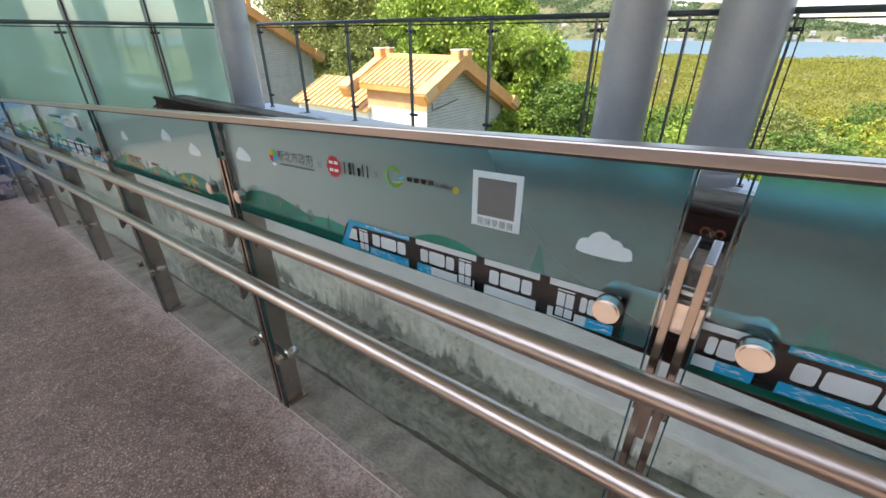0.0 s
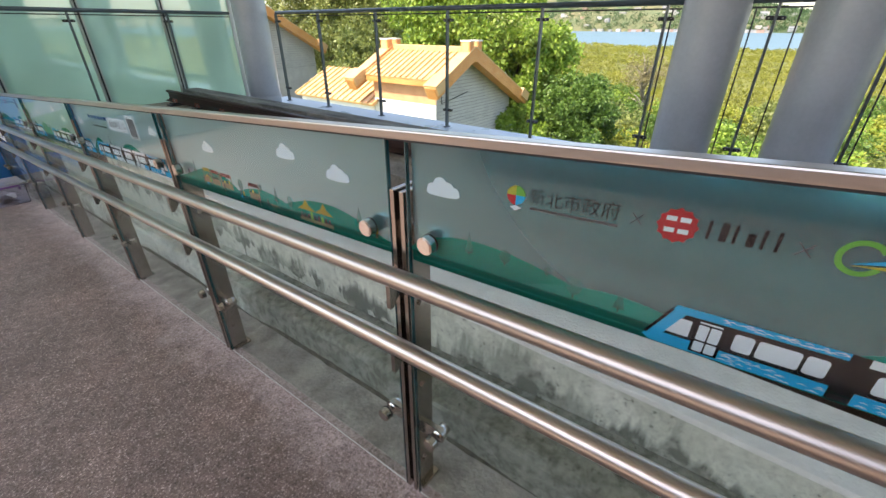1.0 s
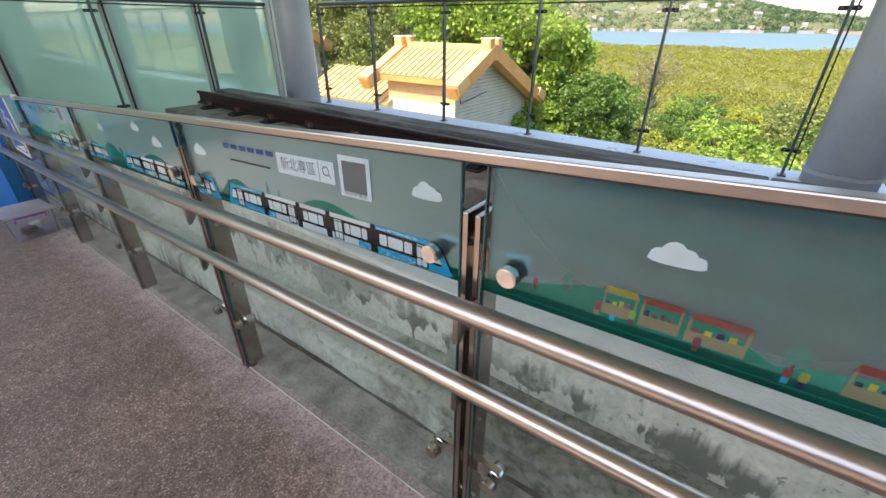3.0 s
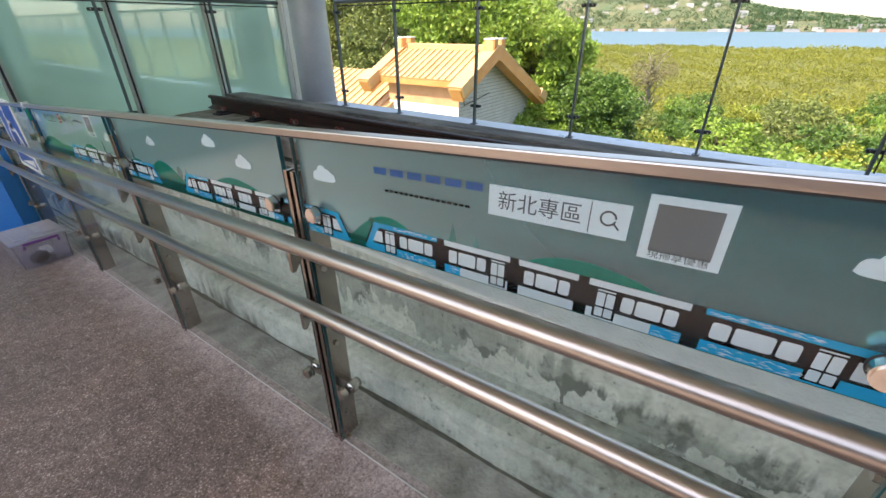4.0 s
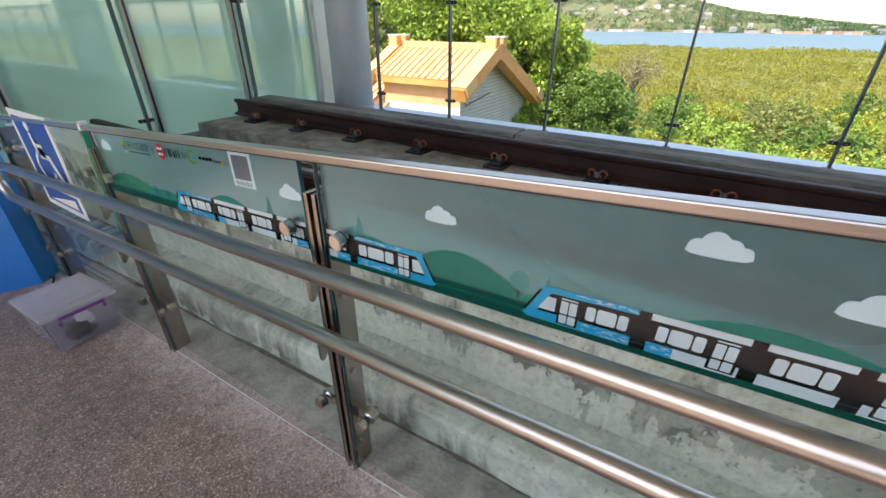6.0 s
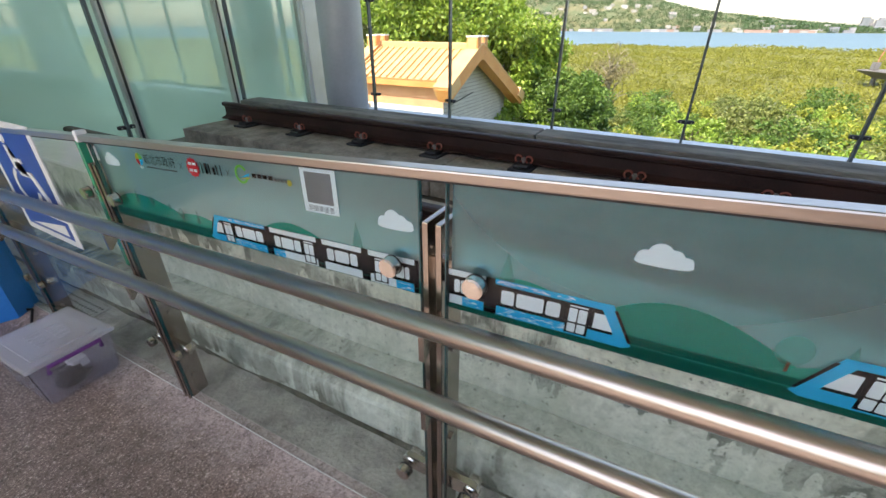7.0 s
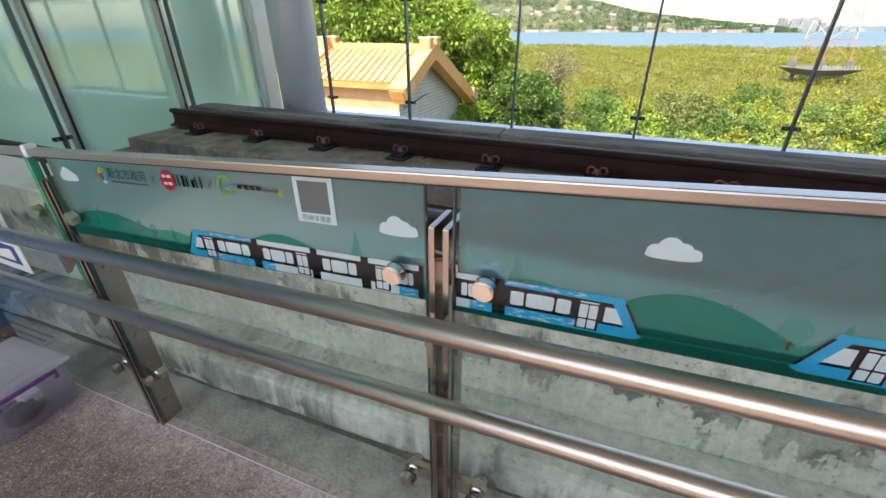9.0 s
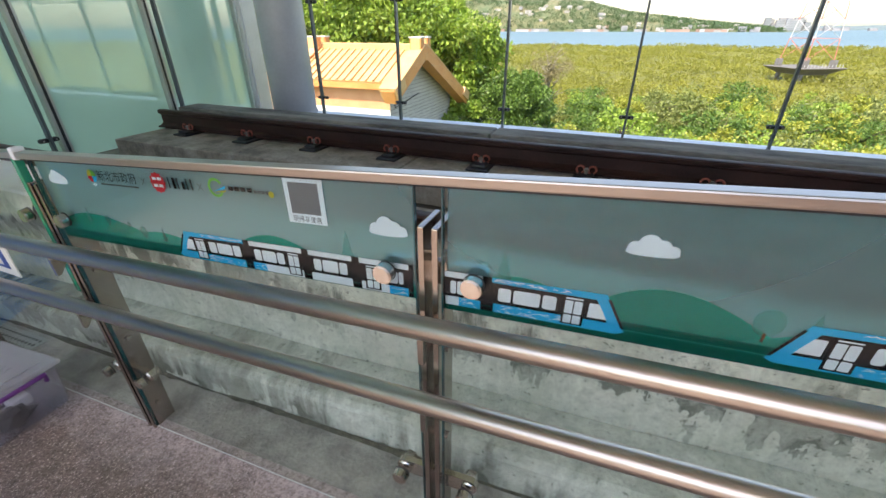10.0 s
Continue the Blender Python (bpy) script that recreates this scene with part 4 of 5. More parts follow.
    for u, v, s, k in ((0.18, 0.86, 0.028, 1), (0.26, 0.86, 0.024, 0), (0.345, 0.862, 0.014, 0), (0.395, 0.838, 0.028, 0), (0.47, 0.838, 0.024, 1), (1.02, 0.87, 0.04, 1)):
        little_tree(p, x0, u, v, s, k)
    ground_strip(p, x0, 0.03, 1.17)
    train(p, x0, (0.512, 0.745, 0.910, 1.036, 1.165), "LBCD", 3)


def print_clouds(p, x0):
    """Design with three clouds, the end of one train and the front of the next."""
    cloud(p, x0, 0.320, 0.392, 0.958)
    cloud(p, x0, 0.757, 0.835, 0.992)
    cloud(p, x0, 0.930, 1.012, 0.945)
    hill(p, x0, 0.03, 0.30, 0.055)
    hill(p, x0, 0.27, 0.56, 0.070, lean=0.42)
    hill(p, x0, 0.50, 0.80, 0.042, True)
    hill(p, x0, 0.72, 1.15, 0.070, lean=0.4)
    for u, v, s, k in ((0.525, 0.845, 0.04, 0), (0.578, 0.862, 0.022, 1), (0.14, 0.87, 0.04, 1)):
        little_tree(p, x0, u, v, s, k)
    ground_strip(p, x0, 0.03, 1.17, 0.790)
    train(p, x0, (0.03, 0.112, 0.346), "FR", 11)
    train(p, x0, (0.536, 0.735, 0.880, 0.990, 1.130, 1.17), "LBCDW", 17)


def print_search(p, x0):
    """Design with a white search card and a whole train."""
    cloud(p, x0, 0.085, 0.165, 0.955)
    bars(p, x0, 0.288, 0.565, 0.985, 0.028, 6, INK_TEXTBLUE)
    bars(p, x0, 0.320, 0.535, 0.953, 0.010, 16, INK_BLACK)
    card = shape("search_card_print", rect(0.572, 0.806, 0.952, 1.008), INK_WHITE, p, x0, 4, "white printed search card")
    written(card, "\u65b0\u5317\u5c08\u5340", x0, 0.590, 0.968, 0.037, INK_GREY)
    shape("divider_print", rect(0.748, 0.7495, 0.955, 1.005), INK_GREY, card, x0, 5)
    o = [(0.776 + 0.0125 * math.cos(radians(a)), 0.983 + 0.0125 * math.sin(radians(a))) for a in range(0, 351, 15)]
    i = [(0.776 + 0.0095 * math.cos(radians(a)), 0.983 + 0.0095 * math.sin(radians(a))) for a in range(345, -1, -15)]
    shape("lens_print", o + i, INK_GREY, card, x0, 6)
    shape("lens_handle_print", [(0.784, 0.975), (0.786, 0.977), (0.794, 0.968), (0.792, 0.966)], INK_GREY, card, x0, 6)
    plain_card(p, x0, 0.825, 0.928, 0.932, 1.030)
    cloud(p, x0, 1.048, 1.125, 0.972)
    hill(p, x0, 0.03, 0.18, 0.05, True)
    hill(p, x0, 0.20, 0.44, 0.066)
    hill(p, x0, 0.60, 0.98, 0.072, lean=0.4)
    hill(p, x0, 0.90, 1.15, 0.04, True)
    for u, v, s, k in ((0.495, 0.868, 0.03, 1), (0.27, 0.868, 0.016, 0), (0.55, 0.87, 0.02, 1)):
        little_tree(p, x0, u, v, s, k)
    ground_strip(p, x0, 0.03, 1.17)
    train(p, x0, (0.03, 0.195), "R", 23)
    train(p, x0, (0.243, 0.466, 0.632, 0.758, 0.922, 1.155), "LBCDR", 29)


def stall(p, x0, u, v, w, roof, seed):
    rnd = random.Random(seed)
    t = shape("stall_print", rect(u, u + w, v, v + 0.020), INK_CREAM, p, x0, 4, "printed market stall")
    for e in (0.0, 0.94):
        shape("stall_pole_print", rect(u + w * e, u + w * (e + 0.06), v, v + 0.046), INK_CREAM, t, x0, 5)
    shape("stall_roof_print", [(u - 0.002, v + 0.040), (u + w + 0.002, v + 0.040), (u + w - 0.003, v + 0.052), (u + 0.003, v + 0.052)], roof, t, x0, 5)
    for k in range(4):
        a = u + w * (0.1 + 0.2 * k)
        shape("goods_print", rect(a, a + w * 0.12, v + 0.020, v + rnd.uniform(0.025, 0.032)), rnd.choice((INK_NAVY, INK_PINK, INK_BROWN, INK_YELLOW)), t, x0, 5)


def print_market(p, x0):
    """Design with market stalls on a green hill."""
    cloud(p, x0, 0.298, 0.373, 0.955)
    cloud(p, x0, 0.748, 0.832, 0.986)
    cloud(p, x0, 0.955, 1.040, 0.955)
    hill(p, x0, 0.03, 0.50, 0.060, lean=0.6)
    hill(p, x0, 0.45, 0.80, 0.036, True)
    hill(p, x0, 0.70, 1.15, 0.050)
    for u, v, s, k in ((0.19, 0.862, 0.03, 1), (0.50, 0.845, 0.03, 0), (0.70, 0.842, 0.03, 1), (0.62, 0.86, 0.02, 0), (0.77, 0.838, 0.028, 0), (1.06, 0.85, 0.03, 1)):
        little_tree(p, x0, u, v, s, k)
    ground_strip(p, x0, 0.03, 1.17)
    stall(p, x0, 0.253, 0.838, 0.050, INK_STALL_YELLOW, 1)
    stall(p, x0, 0.310, 0.836, 0.056, INK_STALL_RED, 2)
    stall(p, x0, 0.374, 0.834, 0.075, INK_STALL_RED, 3)
    stall(p, x0, 0.552, 0.828, 0.060, INK_STALL_RED, 4)
    tent = shape("tent_print", rect(0.812, 0.955, 0.812, 0.822), INK_CREAM, p, x0, 4, "printed yellow tent")
    for a, b in ((0.808, 0.884), (0.884, 0.960)):
        m = (a + b) / 2
        shape("tent_roof_print", [(a, 0.846), (b, 0.846), (m + 0.012, 0.860), (m, 0.878), (m - 0.012, 0.860)], INK_STALL_YELLOW, tent, x0, 5)
    rnd = random.Random(8)
    for k in range(9):
        a = 0.818 + 0.015 * k
        shape("goods_print", rect(a, a + 0.009, 0.822, rnd.uniform(0.834, 0.846)), rnd.choice((INK_NAVY, INK_PINK, INK_BROWN, INK_STALL_RED, INK_LIME)), tent, x0, 5)
    tb = shape("table_print", rect(0.665, 0.705, 0.826, 0.829), INK_CREAM, p, x0, 5, "printed folding table")
    shape("table_leg_print", [(0.672, 0.808), (0.675, 0.808), (0.698, 0.826), (0.695, 0.826)], INK_CREAM, tb, x0, 5)
    shape("table_leg_print", [(0.695, 0.808), (0.698, 0.808), (0.675, 0.826), (0.672, 0.826)], INK_CREAM, tb, x0, 6)
    for u, v, c, d in ((0.135, 0.842, INK_PINK, INK_BROWN), (0.247, 0.83, INK_STALL_RED, INK_CREAM), (0.272, 0.828, INK_CREAM, INK_BLUE), (0.300, 0.832, INK_LIME, INK_PINK), (0.392, 0.822, INK_PINK, INK_BROWN), (0.498, 0.818, INK_STALL_RED, INK_BLUE), (0.515, 0.818, INK_STALL_YELLOW, INK_NAVY), (0.606, 0.812, INK_PINK, INK_NAVY), (0.652, 0.815, INK_PINK, INK_NAVY), (1.12, 0.83, INK_STALL_YELLOW, INK_BROWN)):
        q = shape("figure_block_print", rounded(u - 0.005, u + 0.005, v + 0.010, v + 0.026, 0.003), c, p, x0, 6, "small plain coloured block")
        shape("figure_block_print", rect(u - 0.004, u + 0.004, v, v + 0.010), d, q, x0, 6)


def glass_panel(i, design, label):
    """The panel between posts i and i-1, its low corner at post i."""
    xa, xb = post_x(i) + GAP, post_x(i - 1) - GAP
    p = thing("glass_barrier", label, "glass barrier", "glass barriers")
    zs = (floor_z(xa) + 0.012, floor_z(xb) + 0.012)
    bm = bmesh.new()
    prism(bm, [(xa, zs[0]), (xb, zs[1]), (xb, 1.056 + cap_rise(xb)), (xa, 1.056 + cap_rise(xa))], YG0, YG1)
    g = part("pane", bm, GLASS, p, "clear toughened glass pane")
    g.visible_shadow = False
    for s, x in ((-1, xa), (1, xb)):
        part("glass_edge", prism(bmesh.new(), [(min(x, x + s * 0.0025), floor_z(x) + 0.012), (max(x, x + s * 0.0025), floor_z(x) + 0.012), (max(x, x + s * 0.0025), 1.053 + cap_rise(x)), (min(x, x + s * 0.0025), 1.053 + cap_rise(x))], YG0, YG1), GLASS_EDGE, p, "green polished glass edge")
    part("glass_foot_edge", prism(bmesh.new(), [(xa, zs[0] - 0.003), (xb, zs[1] - 0.003), (xb, zs[1]), (xa, zs[0])], YG0 + 0.003, YG0 + 0.0062), WHITE, p, "bright lower glass edge")
    if design:
        x0 = post_x(i) - SHIFT
        low = 0.789 if design is print_clouds else FILM_V0
        f = part("frosted_film", prism(bmesh.new(), [(xa + 0.004, low + rise(xa)), (xb - 0.004, low + rise(xb)), (xb - 0.004, FILM_V1 + cap_rise(xb)), (xa + 0.004, FILM_V1 + cap_rise(xa))], YG1 + 0.0036, YG1 + 0.0056), FILM, p, "frosted translucent film")
        f.visible_shadow = False
        design(p, x0)
    return p


DESIGNS = {-2: print_search, -1: print_market, 0: print_clouds, 1: print_logos, 2: print_market, 3: print_search, 4: print_clouds, 5: print_logos}
LABELS = {print_search: "glass barrier printed with blue train and white search card", print_market: "glass barrier printed with market stalls and clouds",
          print_clouds: "glass barrier printed with blue trains, hills and clouds", print_logos: "glass barrier printed with sponsor marks, train and card"}
for i in (0, 1, 2, 3, 4, 5):
    glass_panel(i, DESIGNS[i], LABELS[DESIGNS[i]])
for i in (-2, -1):
    glass_panel(i, None, "clear glass panel of the ramp railing")
for i in (6, 7):
    glass_panel(i, None, "clear glass panel at the foot of the ramp")

# white corner piece at the last printed panel
tagged(part("corner_cap", one_box(-6.012, -5.990, 0.637, 0.668, 1.050 + cap_rise(-6), 1.084 + cap_rise(-6), 0.006), WHITE), "white plastic corner cap on the glass edge", "corner cap")
tagged(part("edge_strip", one_box(-6.036, -6.018, 0.645, 0.664, 0.60 + rise(-6), 1.04 + rise(-6)), EMERALD), "dark green edge strip of the glass", "edge strip")

# ---- wheelchair-route sign fixed on the clear pane ----
def route_sign():
    s = thing("sign", "blue and cream wheelchair route sign stuck on clear glass", "sign")
    U, V, W, H = -6.82, 0.425, 0.46, 0.465
    def flat(name, pts, m, d, label=""):
        return part(name, prism(bmesh.new(), [(U + a * W, V + b * H) for a, b in pts], 0.645 - 0.0008 * d, 0.6478 - 0.0008 * d), m, s, label)
    flat("board", [(0, 0), (1, 0), (1, 1), (0, 1)], SIGN_CREAM, 0, "cream border board")
    flat("field", [(0.08, 0.25), (0.92, 0.25), (0.92, 0.94), (0.08, 0.94)], SIGN_BLUE, 2, "blue field")
    flat("arrow_field", [(0.08, 0.06), (0.92, 0.06), (0.92, 0.22), (0.08, 0.22)], SIGN_BLUE, 2, "blue arrow field")
    flat("ramp_wedge", [(0.2, 0.09), (0.86, 0.09), (0.86, 0.19)], SIGN_CREAM, 4, "cream wedge")
    o = [(0.46 + 0.21 * math.cos(radians(a)), 0.46 + 0.17 * math.sin(radians(a))) for a in range(120, 351, 10)]
    i = [(0.46 + 0.16 * math.cos(radians(a)), 0.46 + 0.13 * math.sin(radians(a))) for a in range(350, 119, -10)]
    flat("wheel", o + i, SIGN_CREAM, 4, "cream wheel arc")
    flat("dot", [(0.40 + 0.055 * math.cos(radians(a)), 0.86 + 0.045 * math.sin(radians(a))) for a in range(0, 360, 24)], SIGN_CREAM, 4)
    flat("seat_line", [(0.38, 0.80), (0.44, 0.80), (0.45, 0.56), (0.64, 0.56), (0.76, 0.36), (0.83, 0.39), (0.69, 0.61), (0.39, 0.61)], SIGN_CREAM, 5)
    flat("arm_line", [(0.44, 0.675), (0.60, 0.675), (0.60, 0.71), (0.44, 0.71)], SIGN_CREAM, 6)
    return s


route_sign()


# ---- blue display board standing on the ramp ----
def display_board():
    A, B, P = Vector((-0.45, -0.893, 0)), Vector((-0.62, 0.785, 0)), Vector((-7.45, 0.56, 0))
    z0 = floor_z(-7.6)
    b = thing("display_board", "bright blue standing display board with green and white artwork", "display board")
    def sheet(name, o, d, n, t, outline, material, label=""):
        bm = bmesh.new()
        lo = [bm.verts.new(o + d * u + Vector((0, 0, z0 + v)) - n * t) for u, v in outline]
        hi = [bm.verts.new(o + d * u + Vector((0, 0, z0 + v))) for u, v in outline]
        bm.faces.new(lo); bm.faces.new(hi[::-1])
        for k in range(len(outline)):
            j = (k + 1) % len(outline)
            bm.faces.new((lo[k], hi[k], hi[j], lo[j]))
        return part(name, bm, material, b, label)
    nA, nB = Vector((0.893, -0.45, 0)), Vector((0.785, 0.62, 0))
    sheet("panel", P, A, nA, 0.02, [(0, 0), (0.9, 0), (0.9, 1.35), (0, 1.35)], BOARD_BLUE)
    sheet("side", P, B, nB, 0.02, [(0, 0), (0.16, 0), (0.16, 1.35), (0, 1.35)], BOARD_BLUE)
    sheet("picture", P + nA * 0.003, A, nA, 0.002, [(0.20, 0.36), (0.85, 0.12), (0.85, 0.86), (0.30, 0.88)], BOARD_LIME, "pale green artwork")
    sheet("picture", P + nA * 0.006, A, nA, 0.002, [(0.36, 0.70), (0.85, 0.74), (0.85, 0.95), (0.52, 0.92)], WHITE, "white artwork")
    return b


display_board()


# ---- storage box ----
def storage_box():
    xb, yb = -6.64, 0.485
    m = pose(xb, yb, floor_z(xb), 0, math.degrees(-math.atan(0.053)), 2)
    b = thing("storage_box", "cloudy clear plastic storage box with lid and purple handles", "storage box", at=m)
    bm = bmesh.new()
    W, D, H, t = 0.185, 0.150, 0.195, 0.004
    lo = [(-W + 0.02, -D + 0.015), (W - 0.02, -D + 0.015), (W - 0.02, D - 0.015), (-W + 0.02, D - 0.015)]
    hi = [(-W, -D), (W, -D), (W, D), (-W, D)]
    def loop(pts, z, inset):
        return [bm.verts.new((x - math.copysign(inset, x), y - math.copysign(inset, y), z)) for x, y in pts]
    a, c, d, e = loop(lo, 0.0, 0), loop(hi, H, 0), loop(hi, H, t), loop(lo, t, t)
    for p, q in ((a, c), (c, d), (d, e)):
        for k in range(4):
            bm.faces.new((p[k], p[(k + 1) % 4], q[(k + 1) % 4], q[k]))
    bm.faces.new(a[::-1]); bm.faces.new(e)
    vert_edges = [ed for ed in bm.edges if abs(ed.verts[0].co.z - ed.verts[1].co.z) > 0.1]
    bmesh.ops.bevel(bm, geom=vert_edges, offset=0.012, segments=3, affect="EDGES")
    body = part("body", bm, BOX_PLASTIC, b, "cloudy clear plastic tub")
    lid = part("lid", box(bmesh.new(), -W - 0.014, W + 0.014, -D - 0.012, D + 0.012, H, H + 0.022, 0.009), LID_PLASTIC, b, "cloudy clear lid")
    part("lid_panel", box(bmesh.new(), -W + 0.03, W - 0.03, -D + 0.03, D - 0.03, H + 0.022, H + 0.028, 0.003), LID_PLASTIC, lid)
    for k in range(5):
        for r in (-1, 1):
            part("lid_rib", one_box(-0.075 + 0.035 * k, -0.055 + 0.035 * k, r * 0.035 - 0.025, r * 0.035 + 0.025, H + 0.0275, H + 0.0305, 0.001), LID_PLASTIC, lid)
    for s in (-1, 1):
        h = bmesh.new()
        tube(h, [(s * (W + 0.006), -0.095, H - 0.040), (s * (W + 0.020), -0.095, H - 0.004), (s * (W + 0.022), 0.095, H - 0.004), (s * (W + 0.006), 0.095, H - 0.040)], 0.009, 8)
        part("handle", h, PURPLE, b, "purple plastic clip handle")
    part("cable", tube(bmesh.new(), [(0.05 + 0.06 * math.cos(k), 0.05 * math.sin(k * 1.3), 0.01 + 0.004 * k) for k in range(14)], 0.006, 8), BLACK, b, "coiled black cable inside")
    bag = bmesh.new()
    bmesh.ops.create_icosphere(bag, subdivisions=2, radius=1.0)
    rg = random.Random(3)
    for v in bag.verts:
        v.co = Vector((W - 0.045 + 0.022 * v.co.x, -0.035 + 0.055 * v.co.y, 0.062 + 0.045 * v.co.z)) * (1 + rg.uniform(-0.05, 0.05))
    part("bag", bag, BLACK, b, "crumpled black bag inside")
    part("plug", box(bmesh.new(), 0.08, 0.13, -0.03, 0.02, 0.035, 0.085, 0.008), BLACK, b, "black plug")
    part("packet", box(bmesh.new(), 0.03, 0.11, -0.005, 0.055, 0.06, 0.10, 0.006), WHITE, b, "white packet inside")
    return b


storage_box()
tagged(part("cable", tube(bmesh.new(), [(-6.85 - 0.10 * k + 0.02 * math.sin(2 * k), 0.58 + 0.045 * math.sin(1.3 * k), floor_z(-6.85 - 0.10 * k) + 0.011) for k in range(14)], 0.007, 8), BLACK),
       "black power cable lying on the floor", "cable")


# ---- drain grating on the floor ----
def drain():
    g = thing("drain_grating", "perforated steel drain grating set in the floor", "drain grating")
    bm = box(bmesh.new(), -7.75, -7.05, 0.66, 0.84, 0.0, 0.008)
    for v in bm.verts:
        v.co.z += floor_z(v.co.x)
    part("plate", bm, ALU, g)
    holes = bmesh.new()
    for i in range(22):
        for j in range(5):
            x, y = -7.73 + 0.031 * i, 0.685 + 0.032 * j
            tube(holes, [(x, y, floor_z(x) + 0.0082), (x, y, floor_z(x) + 0.0088)], 0.008, 6)
    tagged(part("hole_pattern", holes, BLACK, g), kind="stuff")


drain()

# ---- house below the platform ----
def ribbed_slope(parent, a, b, c, d, ribs, material, rib_material, thick=0.12):
    """A roof slope from ridge a-b down to eave d-c, with raised seams."""
    a, b, c, d = (Vector(v) for v in (a, b, c, d))
    nrm = (b - a).cross(d - a).normalized()
    if nrm.z < 0:
        nrm = -nrm
    bm = bmesh.new()
    top = [bm.verts.new(v) for v in (a, b, c, d)]
    low = [bm.verts.new(v - nrm * thick) for v in (a, b, c, d)]
    bm.faces.new(top); bm.faces.new(low[::-1])
    for k in range(4):
        bm.faces.new((top[k], low[k], low[(k + 1) % 4], top[(k + 1) % 4]))
    r = part("roof_slope", bm, material, parent, "orange standing-seam metal roof")
    for k in range(ribs + 1):
        t = k / ribs
        p, q = a.lerp(b, t), d.lerp(c, t)
        s = (b - a).normalized() * 0.035
        bm = bmesh.new()
        v = [bm.verts.new(w) for w in (p - s, p + s, q + s, q - s, p - s + nrm * 0.07, p + s + nrm * 0.07, q + s + nrm * 0.07, q - s + nrm * 0.07)]
        for f in ((4, 5, 6, 7), (0, 1, 5, 4), (1, 2, 6, 5), (2, 3, 7, 6), (3, 0, 4, 7)):
            bm.faces.new([v[j] for j in f])
        part("seam", bm, rib_material, r)
    return r


def beam(bm, p, q, w, h):
    """A board from p to q, w across and h deep (downwards)."""
    p, q = Vector(p), Vector(q)
    d = (q - p).normalized()
    s = d.cross(Vector((0, 0, 1))).normalized() * (w / 2)
    u = s.cross(d).normalized() * h
    if u.z > 0:
        u = -u
    v = [bm.verts.new(x) for x in (p - s, p + s, q + s, q - s, p - s + u, p + s + u, q + s + u, q - s + u)]
    for f in ((0, 1, 2, 3), (7, 6, 5, 4), (0, 4, 5, 1), (1, 5, 6, 2), (2, 6, 7, 3), (3, 7, 4, 0)):
        bm.faces.new([v[j] for j in f])


